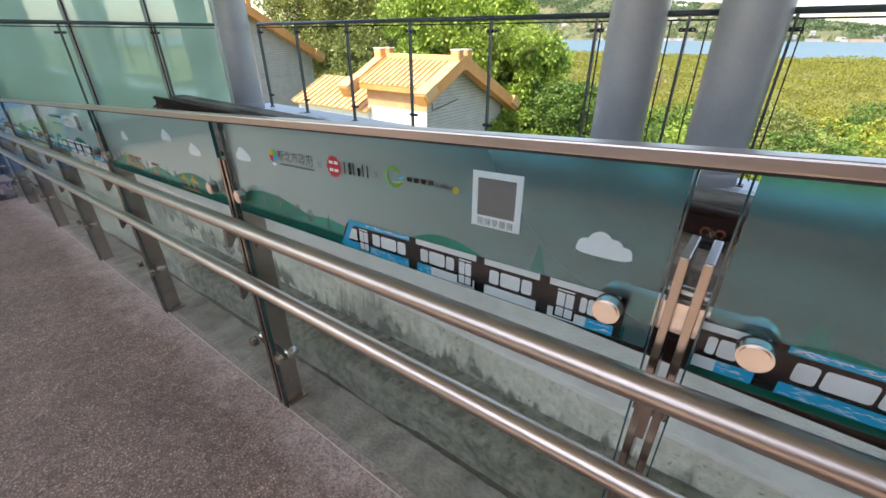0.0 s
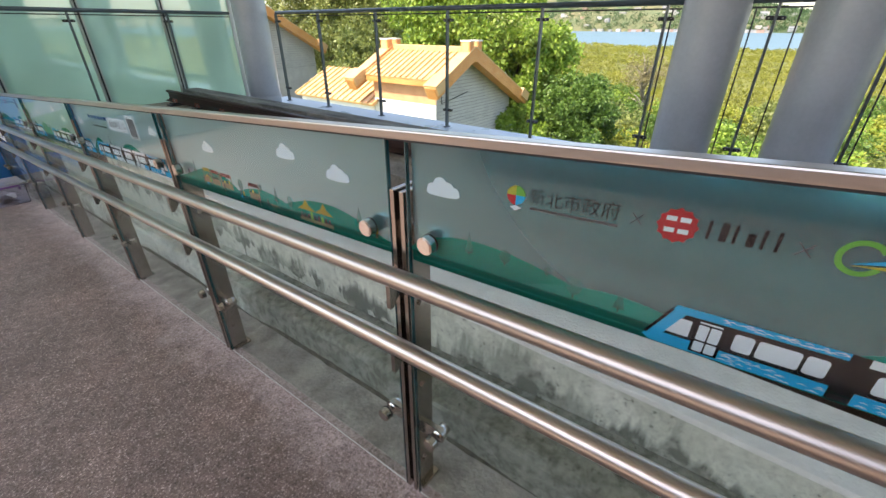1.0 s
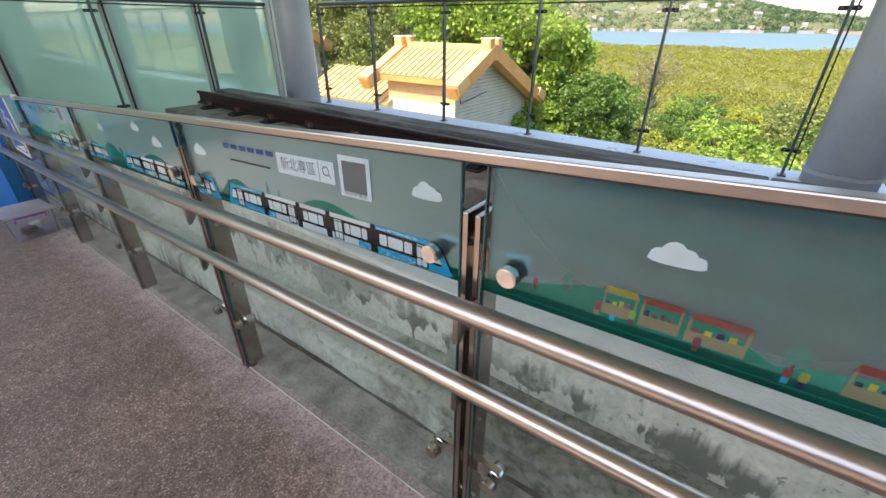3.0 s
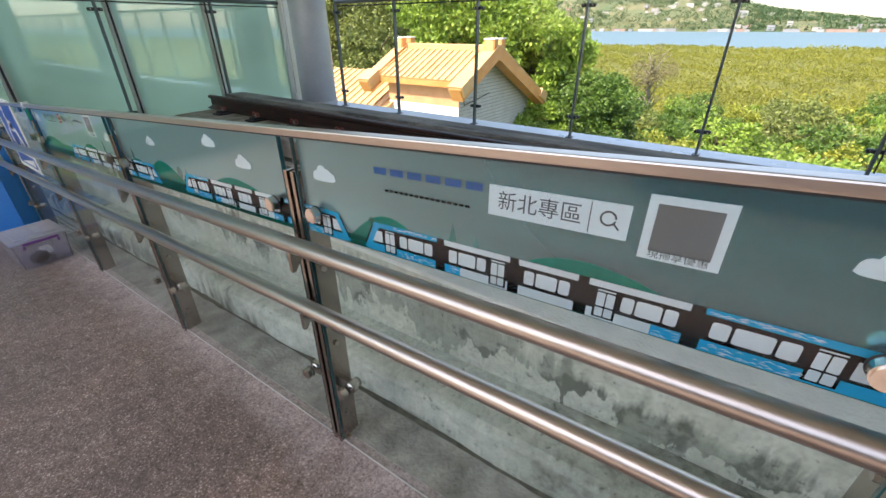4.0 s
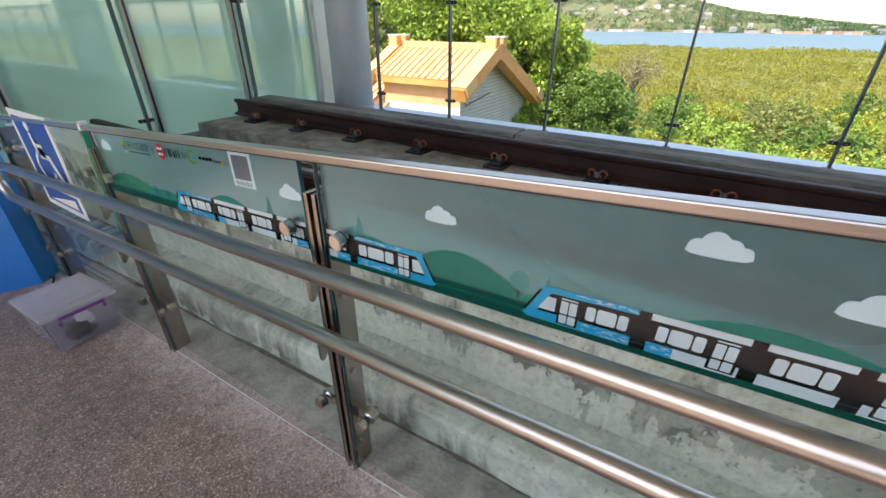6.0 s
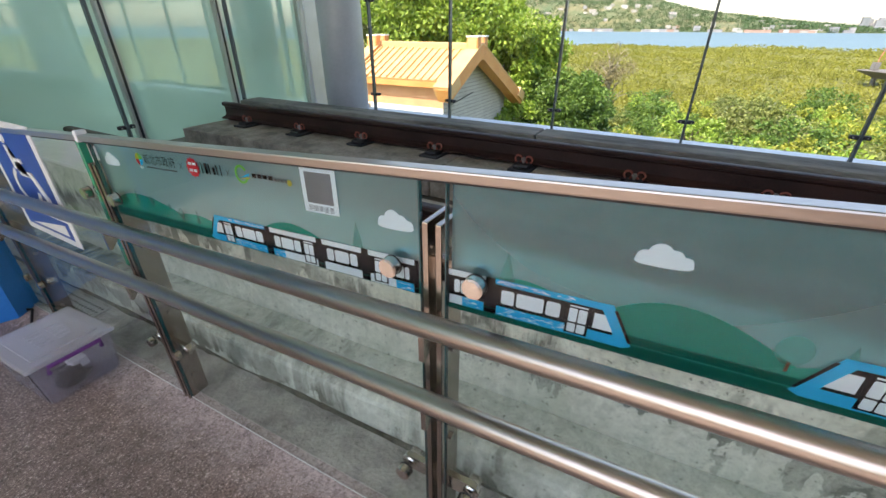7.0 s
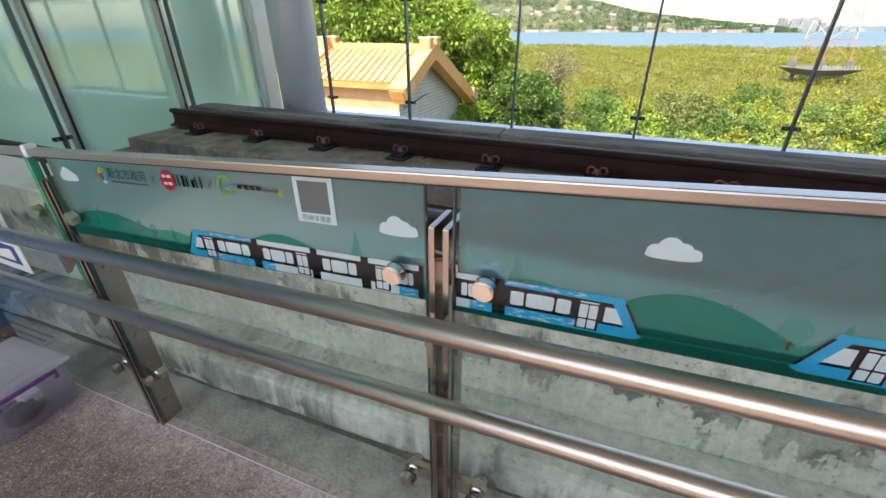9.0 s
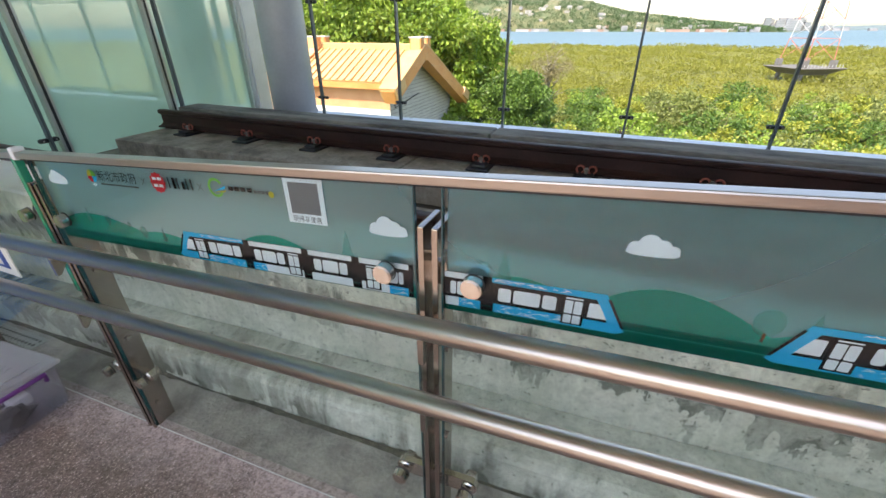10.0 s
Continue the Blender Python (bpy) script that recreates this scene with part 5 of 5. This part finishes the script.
def house(m, L, hf, hb, k, wall_drop, ribs, label):
    """Gabled house: ridge along x at height 0, front wall at -hf, rear wall at hb, roof pitch k."""
    h = thing("house", label, "house", "houses", at=m)
    o = 0.55
    xa, xb = -L / 2 - o, L / 2 + o
    ef, eb = hf + 0.4, hb + 0.4
    ribbed_slope(h, (xa, 0, 0), (xb, 0, 0), (xb, -ef, -k * ef), (xa, -ef, -k * ef), ribs, ROOF_TILE, ROOF_TILE)
    ribbed_slope(h, (xa, 0, 0), (xb, 0, 0), (xb, eb, -k * eb), (xa, eb, -k * eb), ribs, ROOF_TILE, ROOF_TILE)
    part("ridge_cap", one_box(xa, xb, -0.20, 0.20, -0.10, 0.18, 0.03), ROOF_TILE, h)
    for x in (xa, xb):
        for s, e in ((-1, ef + 0.75), (1, eb + 0.35)):
            bm = bmesh.new()
            beam(bm, (x, s * 0.05, 0.16), (x, s * e, -k * e + 0.10), 0.55, 0.52)
            part("bargeboard", bm, ROOF_TRIM, h, "thick orange gable edge")
            bm = bmesh.new()
            beam(bm, (x, s * 0.05, 0.20), (x, s * e, -k * e + 0.14), 0.59, 0.05)
            part("barge_cap", bm, ROOF_TILE, h, "pale top of the gable edge")
            bm = bmesh.new()
            beam(bm, (x, s * (e - 0.75), -k * (e - 0.75) + 0.26), (x, s * (e + 0.02), -k * e + 0.22), 0.74, 0.46)
            part("barge_foot", bm, ROOF_TILE, h, "swelling foot of the gable edge")
            t = bmesh.new()
            box(t, x - 0.26, x + 0.26, s * 0.34 - 0.17, s * 0.34 + 0.17, -0.45, 0.42, 0.02)
            q = part("ridge_finial", t, ROOF_TRIM, h, "orange block ridge end")
            part("finial_face", one_box(x - 0.20, x + 0.20, s * 0.34 - 0.19, s * 0.34 + 0.19, -0.42, 0.37, 0.01), ROOF_TILE, q, "pale face of the ridge end")
            part("finial_edge", one_box(x - 0.285, x + 0.285, s * 0.34 - 0.195, s * 0.34 + 0.195, 0.40, 0.46, 0.01), SIGN_CREAM, q, "pale edge of the ridge end")
    for x in (xa, xb):
        part("barge_apex", one_box(x - 0.284, x + 0.284, -0.15, 0.15, -0.46, 0.14), ROOF_TRIM, h)
    ez = -k * ef
    part("fascia", one_box(xa + 0.3, xb - 0.3, -ef + 0.02, -ef + 0.14, ez - 0.30, ez - 0.08), ROOF_TRIM, h)
    part("wall_front", one_box(-L / 2 + 0.004, L / 2 - 0.004, -hf - 0.008, -hf + 0.2, ez - 1.15, ez + 0.05), WALL_ORANGE, h, "salmon rendered wall under the eave")
    part("wall_front_lower", one_box(-L / 2 + 0.004, L / 2 - 0.004, -hf - 0.02, -hf + 0.2, -wall_drop + 0.01, ez - 1.15), WHITE, h, "white lower wall")
    for x in (-L / 2, L / 2):
        s = 1 if x > 0 else -1
        pts = [(-hf, -wall_drop), (hb, -wall_drop), (hb, -k * hb - 0.1), (0, -0.2), (-hf, -k * hf - 0.1)]
        bm = bmesh.new()
        a = [bm.verts.new((x, y, z)) for y, z in pts]
        b = [bm.verts.new((x - s * 0.2, y, z)) for y, z in pts]
        bm.faces.new(a); bm.faces.new(b[::-1])
        for j in range(5):
            bm.faces.new((a[j], b[j], b[(j + 1) % 5], a[(j + 1) % 5]))
        w = part("gable_wall", bm, WALL_TILE, h, "grey-beige tiled gable wall")
        if s > 0:
            lines = bmesh.new()
            for j in range(26):
                z = -0.7 - 0.16 * j
                box(lines, x + 0.001, x + 0.004, -min(hf, (-z - 0.2) / k) + 0.05, min(hb, (-z - 0.2) / k) - 0.05, z, z + 0.014)
            part("tile_joints", lines, PIER_CONC, w)
            part("cable", tube(bmesh.new(), [(x + 0.05, -hf + 0.3, ez - 0.2), (x + 0.05, -hf + 0.35, ez - 1.1), (x + 0.06, -hf + 1.1, ez - 1.0), (x + 0.4, -hf + 2.0, ez - 0.7)], 0.022, 6), BLACK, w)
    part("wall_rear", one_box(-L / 2 + 0.004, L / 2 - 0.004, hb - 0.2, hb + 0.008, -wall_drop + 0.01, -k * hb - 0.1), WALL_TILE, h)
    return h


house(pose(-15.38, 18.0, 0.36), 4.15, 2.0, 5.0, 0.47, 8.0, 15, "house with orange metal roof, block ridge ends and tiled gable")
house(pose(-35.4, 17.6, 3.2), 7.5, 3.0, 5.5, 0.55, 11.0, 22, "larger house with orange metal roof and tiled gable")
low = thing("lean_to_roof", "low orange metal roof beside the house", "roof", at=pose(-20.3, 16.2, -1.45))
ribbed_slope(low, (-3.6, 2.2, 0.55), (3.1, 2.2, 0.55), (3.1, -0.6, -0.75), (-3.6, -0.6, -0.75), 14, ROOF_TILE, ROOF_TILE)
part("front_wall", one_box(-3.4, 2.9, -0.3, -0.1, -6.5, -0.75), WHITE, low)
part("rear_wall", one_box(-3.4, 2.9, 2.0, 2.2, -6.5, 0.4), WHITE, low)


# ---- plants ----
def leaf_arrays(rng, centres, radii, per, size, flat=0.75, droop=0.3):
    """Leaf blades (kite-shaped, folded along the middle) scattered on and in clumps."""
    n = len(centres) * per
    c = np.repeat(centres, per, axis=0)
    r = np.repeat(radii, per)[:, None]
    d = rng.normal(size=(n, 3))
    d /= np.linalg.norm(d, axis=1)[:, None]
    pos = c + d * r * (rng.random((n, 1)) ** 0.4) * np.array([1, 1, flat])
    a = d + rng.normal(scale=0.6, size=(n, 3)) - np.array([0, 0, droop])
    a /= np.linalg.norm(a, axis=1)[:, None]
    b = np.cross(a, rng.normal(size=(n, 3)))
    b /= np.linalg.norm(b, axis=1)[:, None]
    s = size * (0.6 + 0.8 * rng.random((n, 1)))
    v = np.stack([pos, pos + a * s * 0.5 + b * s * 0.28, pos + a * s, pos + a * s * 0.5 - b * s * 0.28], axis=1).reshape(-1, 3)
    k = np.arange(n)[:, None] * 4
    f = k + np.array([[0, 1, 2, 3]])
    return v, f


def tree(label, x, y, base, top, width, leaf, size, clumps, per, seed, group="trees", low=0.35, bare=False, name="tree"):
    rng = np.random.default_rng(seed)
    t = thing(name, label, "tree" if name == "tree" else "bush", group, at=pose(x, y, base))
    H = top - base
    bm = bmesh.new()
    lean = rng.normal(scale=0.04, size=2) * H
    trunk = [(lean[0] * k / 6 + 0.05 * math.sin(k), lean[1] * k / 6, H * 0.8 * k / 6 - 0.2) for k in range(7)]
    tube(bm, trunk, 0.035 * H * 0.6 + 0.04, 10, True, 0.03)
    ends = []
    for k in range(14 if not bare else 40):
        i = int(rng.integers(2, 6))
        p = Vector(trunk[i])
        ang, out = rng.random() * 6.283, width * (0.35 + 0.5 * rng.random())
        q = p + Vector((math.cos(ang) * out, math.sin(ang) * out, H * (0.10 + 0.22 * rng.random())))
        mid = p.lerp(q, 0.5) + Vector((0, 0, 0.06 * H))
        tube(bm, [p, mid, q], 0.012 * H * 0.6 + 0.015, 6, True, 0.012)
        ends.append(q)
    part("trunk", bm, BARK_PALE if bare else BARK, t, smooth=True)
    u = rng.normal(size=(clumps, 3))
    u /= np.linalg.norm(u, axis=1)[:, None]
    rad = (rng.random((clumps, 1)) ** 0.35)
    c = u * rad * np.array([width, width, H * (1 - low) / 2]) * (0.82 + 0.3 * rng.random((clumps, 1)))
    c[:, 2] += H * (low + (1 - low) / 2)
    c[:, :2] += lean
    rr = width * (0.13 + 0.15 * rng.random(clumps))
    v, f = leaf_arrays(rng, c, rr, per, size)
    from_arrays("crown", v, f, leaf, t)
    return t


# tall trees beyond the house
tree("tall olive-green broadleaf tree behind the house", -31.5, 29.5, -8, 6.5, 5.8, LEAF_OLIVE, 0.24, 150, 330, 1)
tree("tall olive-green broadleaf tree behind the houses", -38.5, 30.0, -8, 7.5, 6.0, LEAF_OLIVE, 0.26, 140, 260, 2)
tree("big bright green tree with feathery leaves", -20.5, 28.5, -8, 6.0, 5.2, LEAF_BRIGHT, 0.26, 150, 330, 3)
tree("bright green tree with long hanging leaves", -15.4, 27.5, -8, 3.0, 4.0, LEAF_BRIGHT, 0.26, 140, 320, 4)
tree("olive-green tree behind the orange roof", -25.5, 24.0, -8, 1.6, 3.0, LEAF_OLIVE, 0.22, 80, 240, 5)
tree("dark dense round tree beyond the house", -10.6, 25.5, -8, -1.1, 2.5, LEAF_DARK, 0.17, 120, 300, 6, low=0.3)
tree("bright green small tree beside the gable", -13.3, 23.5, -8, -2.2, 1.9, LEAF_BRIGHT, 0.19, 70, 220, 7, low=0.3)
tree("thin leafless grey tree above the mangroves", -10.8, 46.0, -8, -0.2, 2.4, LEAF_DRY, 0.15, 60, 60, 8, bare=True, low=0.5)
rnd = random.Random(5)
spots = []
for k in range(128):
    y = 22.5 + 31 * rnd.random() ** 1.15
    x = rnd.uniform(-13 - (y - 22) * 0.2, 6 + (y - 22) * 0.45)
    spots.append((x, y))
kinds = [(LEAF_YELLOW, "yellow-green sunlit bush below the platform"), (LEAF_BRIGHT, "fresh green bush below the platform"), (LEAF_DARK, "dark green bush below the platform"), (LEAF_OLIVE, "olive-green bush at the edge of the mangroves")]
protos = []
for k, (lm, lab) in enumerate(kinds):
    for j in range(2):
        protos.append((k, tree(lab, spots[2 * k + j][0], spots[2 * k + j][1], -9.0, -9.0 + 4.4 + 0.6 * j, 2.3, lm, 0.21 if k != 2 else 0.19, 72, 78, 20 + 2 * k + j, "bushes", low=0.12, name="bush")))
for n_, (x, y) in enumerate(spots[8:]):
    k = rnd.choices((0, 1, 2, 3), (5, 4, 2, 1) if y < 31 else (1, 3, 4, 3))[0]
    pr = [p for q, p in protos if q == k][n_ % 2]
    s = rnd.uniform(0.8, 1.15)
    c = copy_thing(pr, pose(x, y, -9.0, 0, 0, rnd.uniform(0, 360)) @ Matrix.Diagonal((s, s, s * rnd.uniform(0.85, 1.05), 1)))

# ---- ground, mangroves, water, far shore ----
rng = np.random.default_rng(77)
bm = bmesh.new()
ring = [(-3000, -3000), (3000, -3000), (3000, 3600), (-3000, 3600)]
bm.faces.new([bm.verts.new((x, y, -9.2)) for x, y in ring])
tagged(part("ground", bm, GROUND), "green scrubby ground below the platform", "ground", kind="structure")
bm = bmesh.new()
bm.faces.new([bm.verts.new((x, y, -9.0)) for x, y in ((-3000, 240), (3000, 240), (3000, 1500), (-3000, 1500))])
tagged(part("water", bm, WATER), "calm blue-green estuary water", "water", kind="structure")
# mangrove canopy: thousands of small uneven crowns with leafy tufts on a low undulating sheet
nx = 15000
yy = 46 + (246 - 46) * rng.random(nx) ** 1.7
xx = (rng.random(nx) * 2 - 1) * (yy * 0.66 + 14) - yy * 0.06
def canopy(x, y):
    return -7.6 + 0.35 * np.sin(x * 0.11 + 1.3 * np.sin(y * 0.05)) + 0.4 * np.sin(y * 0.13 + x * 0.04) + 0.25 * np.sin(x * 0.31 + y * 0.27)
cc = np.stack([xx, yy, canopy(xx, yy) + rng.normal(scale=0.2, size=nx)], axis=1)
far = np.repeat(0.15 + 0.0017 * yy, 26)[:, None]
v, f = leaf_arrays(rng, cc, 0.55 + 0.45 * rng.random(nx) + yy * 0.002, 26, far, 0.55, -0.6)
tagged(from_arrays("mangrove_canopy", v, f, MANGROVE), "wide yellow-green mangrove canopy", "mangroves", kind="stuff")
# darker sheet below the leaves, shade of the gaps put into its colour
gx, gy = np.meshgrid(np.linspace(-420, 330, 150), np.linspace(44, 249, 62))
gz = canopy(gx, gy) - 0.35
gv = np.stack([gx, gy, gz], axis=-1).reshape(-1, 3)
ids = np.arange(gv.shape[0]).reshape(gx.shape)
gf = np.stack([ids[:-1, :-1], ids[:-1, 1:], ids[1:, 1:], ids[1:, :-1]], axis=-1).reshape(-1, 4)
tagged(from_arrays("mangrove_underwood", gv, gf, UNDERWOOD), "olive underwood of the mangroves, darkened as shade between crowns", "mangroves", kind="stuff")


def ridge(name, label, x0, x1, y, depth, height, seed, material, taper):
    r = np.random.default_rng(seed)
    n, m = 160, 12
    xs = np.linspace(x0, x1, n)
    s = (xs - x0) / (x1 - x0)
    prof = height * np.clip(taper(s) + 0.03 * np.sin(s * 37) + 0.02 * np.sin(s * 83 + 1) + 0.012 * r.normal(size=n), 0.0, None)
    t = np.linspace(0, 1, m)
    X = np.repeat(xs[None], m, 0)
    Y = y + depth * np.repeat(t[:, None], n, 1)
    Z = -9 + prof[None] * np.sin(t * math.pi / 2)[:, None] ** 0.8 + r.normal(scale=height * 0.015, size=(m, n)) * t[:, None]
    vv = np.stack([X, Y, Z], -1).reshape(-1, 3)
    i = np.arange(n * m).reshape(m, n)
    ff = np.stack([i[:-1, :-1], i[:-1, 1:], i[1:, 1:], i[1:, :-1]], -1).reshape(-1, 4)
    return tagged(from_arrays(name, vv, ff, material), label, "hill", kind="structure")


HILL_S, HILL_H = [0, 0.516, 0.62, 0.73, 0.8, 0.9, 1], [1.1, 0.62, 0.57, 0.45, 0.27, 0.13, 0.02]
ridge("backdrop_hill", "wooded green hill across the water", -1222, 282, 985, 290, 141, 3, HILL, lambda s: np.interp(s, HILL_S, HILL_H))
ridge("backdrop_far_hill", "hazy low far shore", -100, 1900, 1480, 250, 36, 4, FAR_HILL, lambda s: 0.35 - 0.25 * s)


def town_block(x, y, z, w, d, h, material, group, label):
    b = thing("building", label, "building", group, at=pose(x, y, z))
    part("block", one_box(-w / 2, w / 2, -d / 2, d / 2, 0, h), material, b)
    part("roof", one_box(-w / 2 - 0.3, w / 2 + 0.3, -d / 2 - 0.3, d / 2 + 0.3, h, h + 0.4), material, b)
    if h > 8:
        for k in range(int(h / 3.2)):
            part("window_band", one_box(-w / 2 + 0.5, w / 2 - 0.5, -d / 2 - 0.1, -d / 2 + 0.1, 1 + 3.2 * k, 2.2 + 3.2 * k), FAR_HILL, b)
    return b


def hill_top(x, y):
    """Height of the wooded hill over a place on it."""
    q = np.clip((np.asarray(x) + 1222) / 1504, 0, 1)
    t = np.clip((np.asarray(y) - 985) / 290, 0, 1)
    return -9 + 141 * np.interp(q, HILL_S, HILL_H) * np.sin(t * math.pi / 2) ** 0.8


# woods on the hill: clumps of foliage, thinner where the slope lies bare
nw = 5200
wx, wy = rng.uniform(-640, 250, nw), 986 + 285 * rng.random(nw)
bare_slope = np.sin(wx * 0.021 + 1.0) + np.sin(wy * 0.05 + wx * 0.006) + 0.5 * np.sin(wx * 0.07)
keep = bare_slope < 1.0 + 0.5 * rng.normal(size=nw)
wx, wy = wx[keep], wy[keep]
wc = np.stack([wx, wy, hill_top(wx, wy) + 1.0], axis=1)
v, f = leaf_arrays(rng, wc, 3.0 + 3.5 * rng.random(len(wx)), 14, 3.4, 0.8, -0.5)
tagged(from_arrays("hill_woods", v, f, HILL_LEAF), "hazy green woods on the far hill", "woods", kind="stuff")

rnd = random.Random(12)
for k in range(95):
    x = rnd.uniform(-640, 210)
    shore = rnd.random() < 0.45
    yb = 976 + rnd.uniform(0, 9) if shore else 990 + 120 * rnd.random() ** 1.5
    z = -9 if shore else float(hill_top(x, yb)) - 0.5
    long = shore and rnd.random() < 0.3
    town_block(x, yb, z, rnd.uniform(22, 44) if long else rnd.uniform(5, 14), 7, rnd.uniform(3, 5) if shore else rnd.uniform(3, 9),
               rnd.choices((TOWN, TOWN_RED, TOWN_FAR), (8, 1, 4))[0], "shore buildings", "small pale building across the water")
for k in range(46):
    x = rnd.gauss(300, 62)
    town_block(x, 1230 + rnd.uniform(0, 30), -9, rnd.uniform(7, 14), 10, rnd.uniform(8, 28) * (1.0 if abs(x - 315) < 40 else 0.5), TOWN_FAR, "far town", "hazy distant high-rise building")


# ---- pylon on its concrete platform in the mangroves ----
def pylon():
    p = thing("pylon", "red and white lattice power pylon on a concrete platform", "pylon", at=pose(24.3, 94.5, -6.9, 0, 0, 28) @ Matrix.Diagonal((0.5, 0.5, 0.5, 1)))
    bm = box(bmesh.new(), -8.2, 8.2, -8.2, 8.2, 1.6, 3.9, 0.2)
    for v in bm.verts:
        if v.co.z < 2.8:
            v.co.x *= 0.62
            v.co.y *= 0.62
    part("platform", bm, PIER_CONC, p, "thick concrete pile cap")
    for sx in (-1, 1):
        for sy in (-1, 1):
            part("pile", tube(bmesh.new(), [(sx * 4.5, sy * 4.5, -5), (sx * 4.5, sy * 4.5, 3)], 0.7, 10), PIER_CONC, p)
            part("leg_block", one_box(sx * 5.2 - 0.8, sx * 5.2 + 0.8, sy * 5.2 - 0.8, sy * 5.2 + 0.8, 3.9, 6.2, 0.1), PIER_CONC, p)
    def at(sx, sy, z):
        w = 5.2 - (z - 5.5) * 0.085
        return Vector((sx * w, sy * w, z))
    levels = [6.0, 12.5, 18.0, 23.0, 28.0, 33.0]
    for n, (a, b) in enumerate(zip(levels, levels[1:])):
        m = PYLON_RED if n % 2 == 0 else PYLON_WHITE
        for sx, sy in ((-1, -1), (1, -1), (1, 1), (-1, 1)):
            part("leg", tube(bmesh.new(), [at(sx, sy, a), at(sx, sy, b)], 0.13, 6), m, p)
            tx, ty = -sy, sx
            q = bmesh.new()
            tube(q, [at(sx, sy, a), at(tx, ty, b)], 0.055, 5)
            tube(q, [at(tx, ty, a), at(sx, sy, b)], 0.055, 5)
            tube(q, [at(sx, sy, b), at(tx, ty, b)], 0.055, 5)
            part("brace", q, m, p)
    for k in range(12):
        part("guard_post", tube(bmesh.new(), [(-7 + 14 * k / 11, -7.2, 3.9), (-7 + 14 * k / 11, -7.2, 5.0)], 0.06, 5), PYLON_WHITE, p)
    return p


pylon()

# ---- floor slabs, last: shared pieces with narrow joints ----
me = None
for i in range(15):
    for j in range(8):
        x, y = X0 + 0.6 + 1.2 * i, 0.60 - 0.6 * j
        if me is None:
            bm = box(bmesh.new(), -0.5997, 0.5997, -0.2997, 0.2997, -0.012, 0.0)
            for v in bm.verts:
                v.co.z += 0.053 * v.co.x
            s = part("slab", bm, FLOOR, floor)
            me = s.data
        else:
            s = new("slab", me)
            s.parent = floor
        s.location = (x, y, floor_z(x))
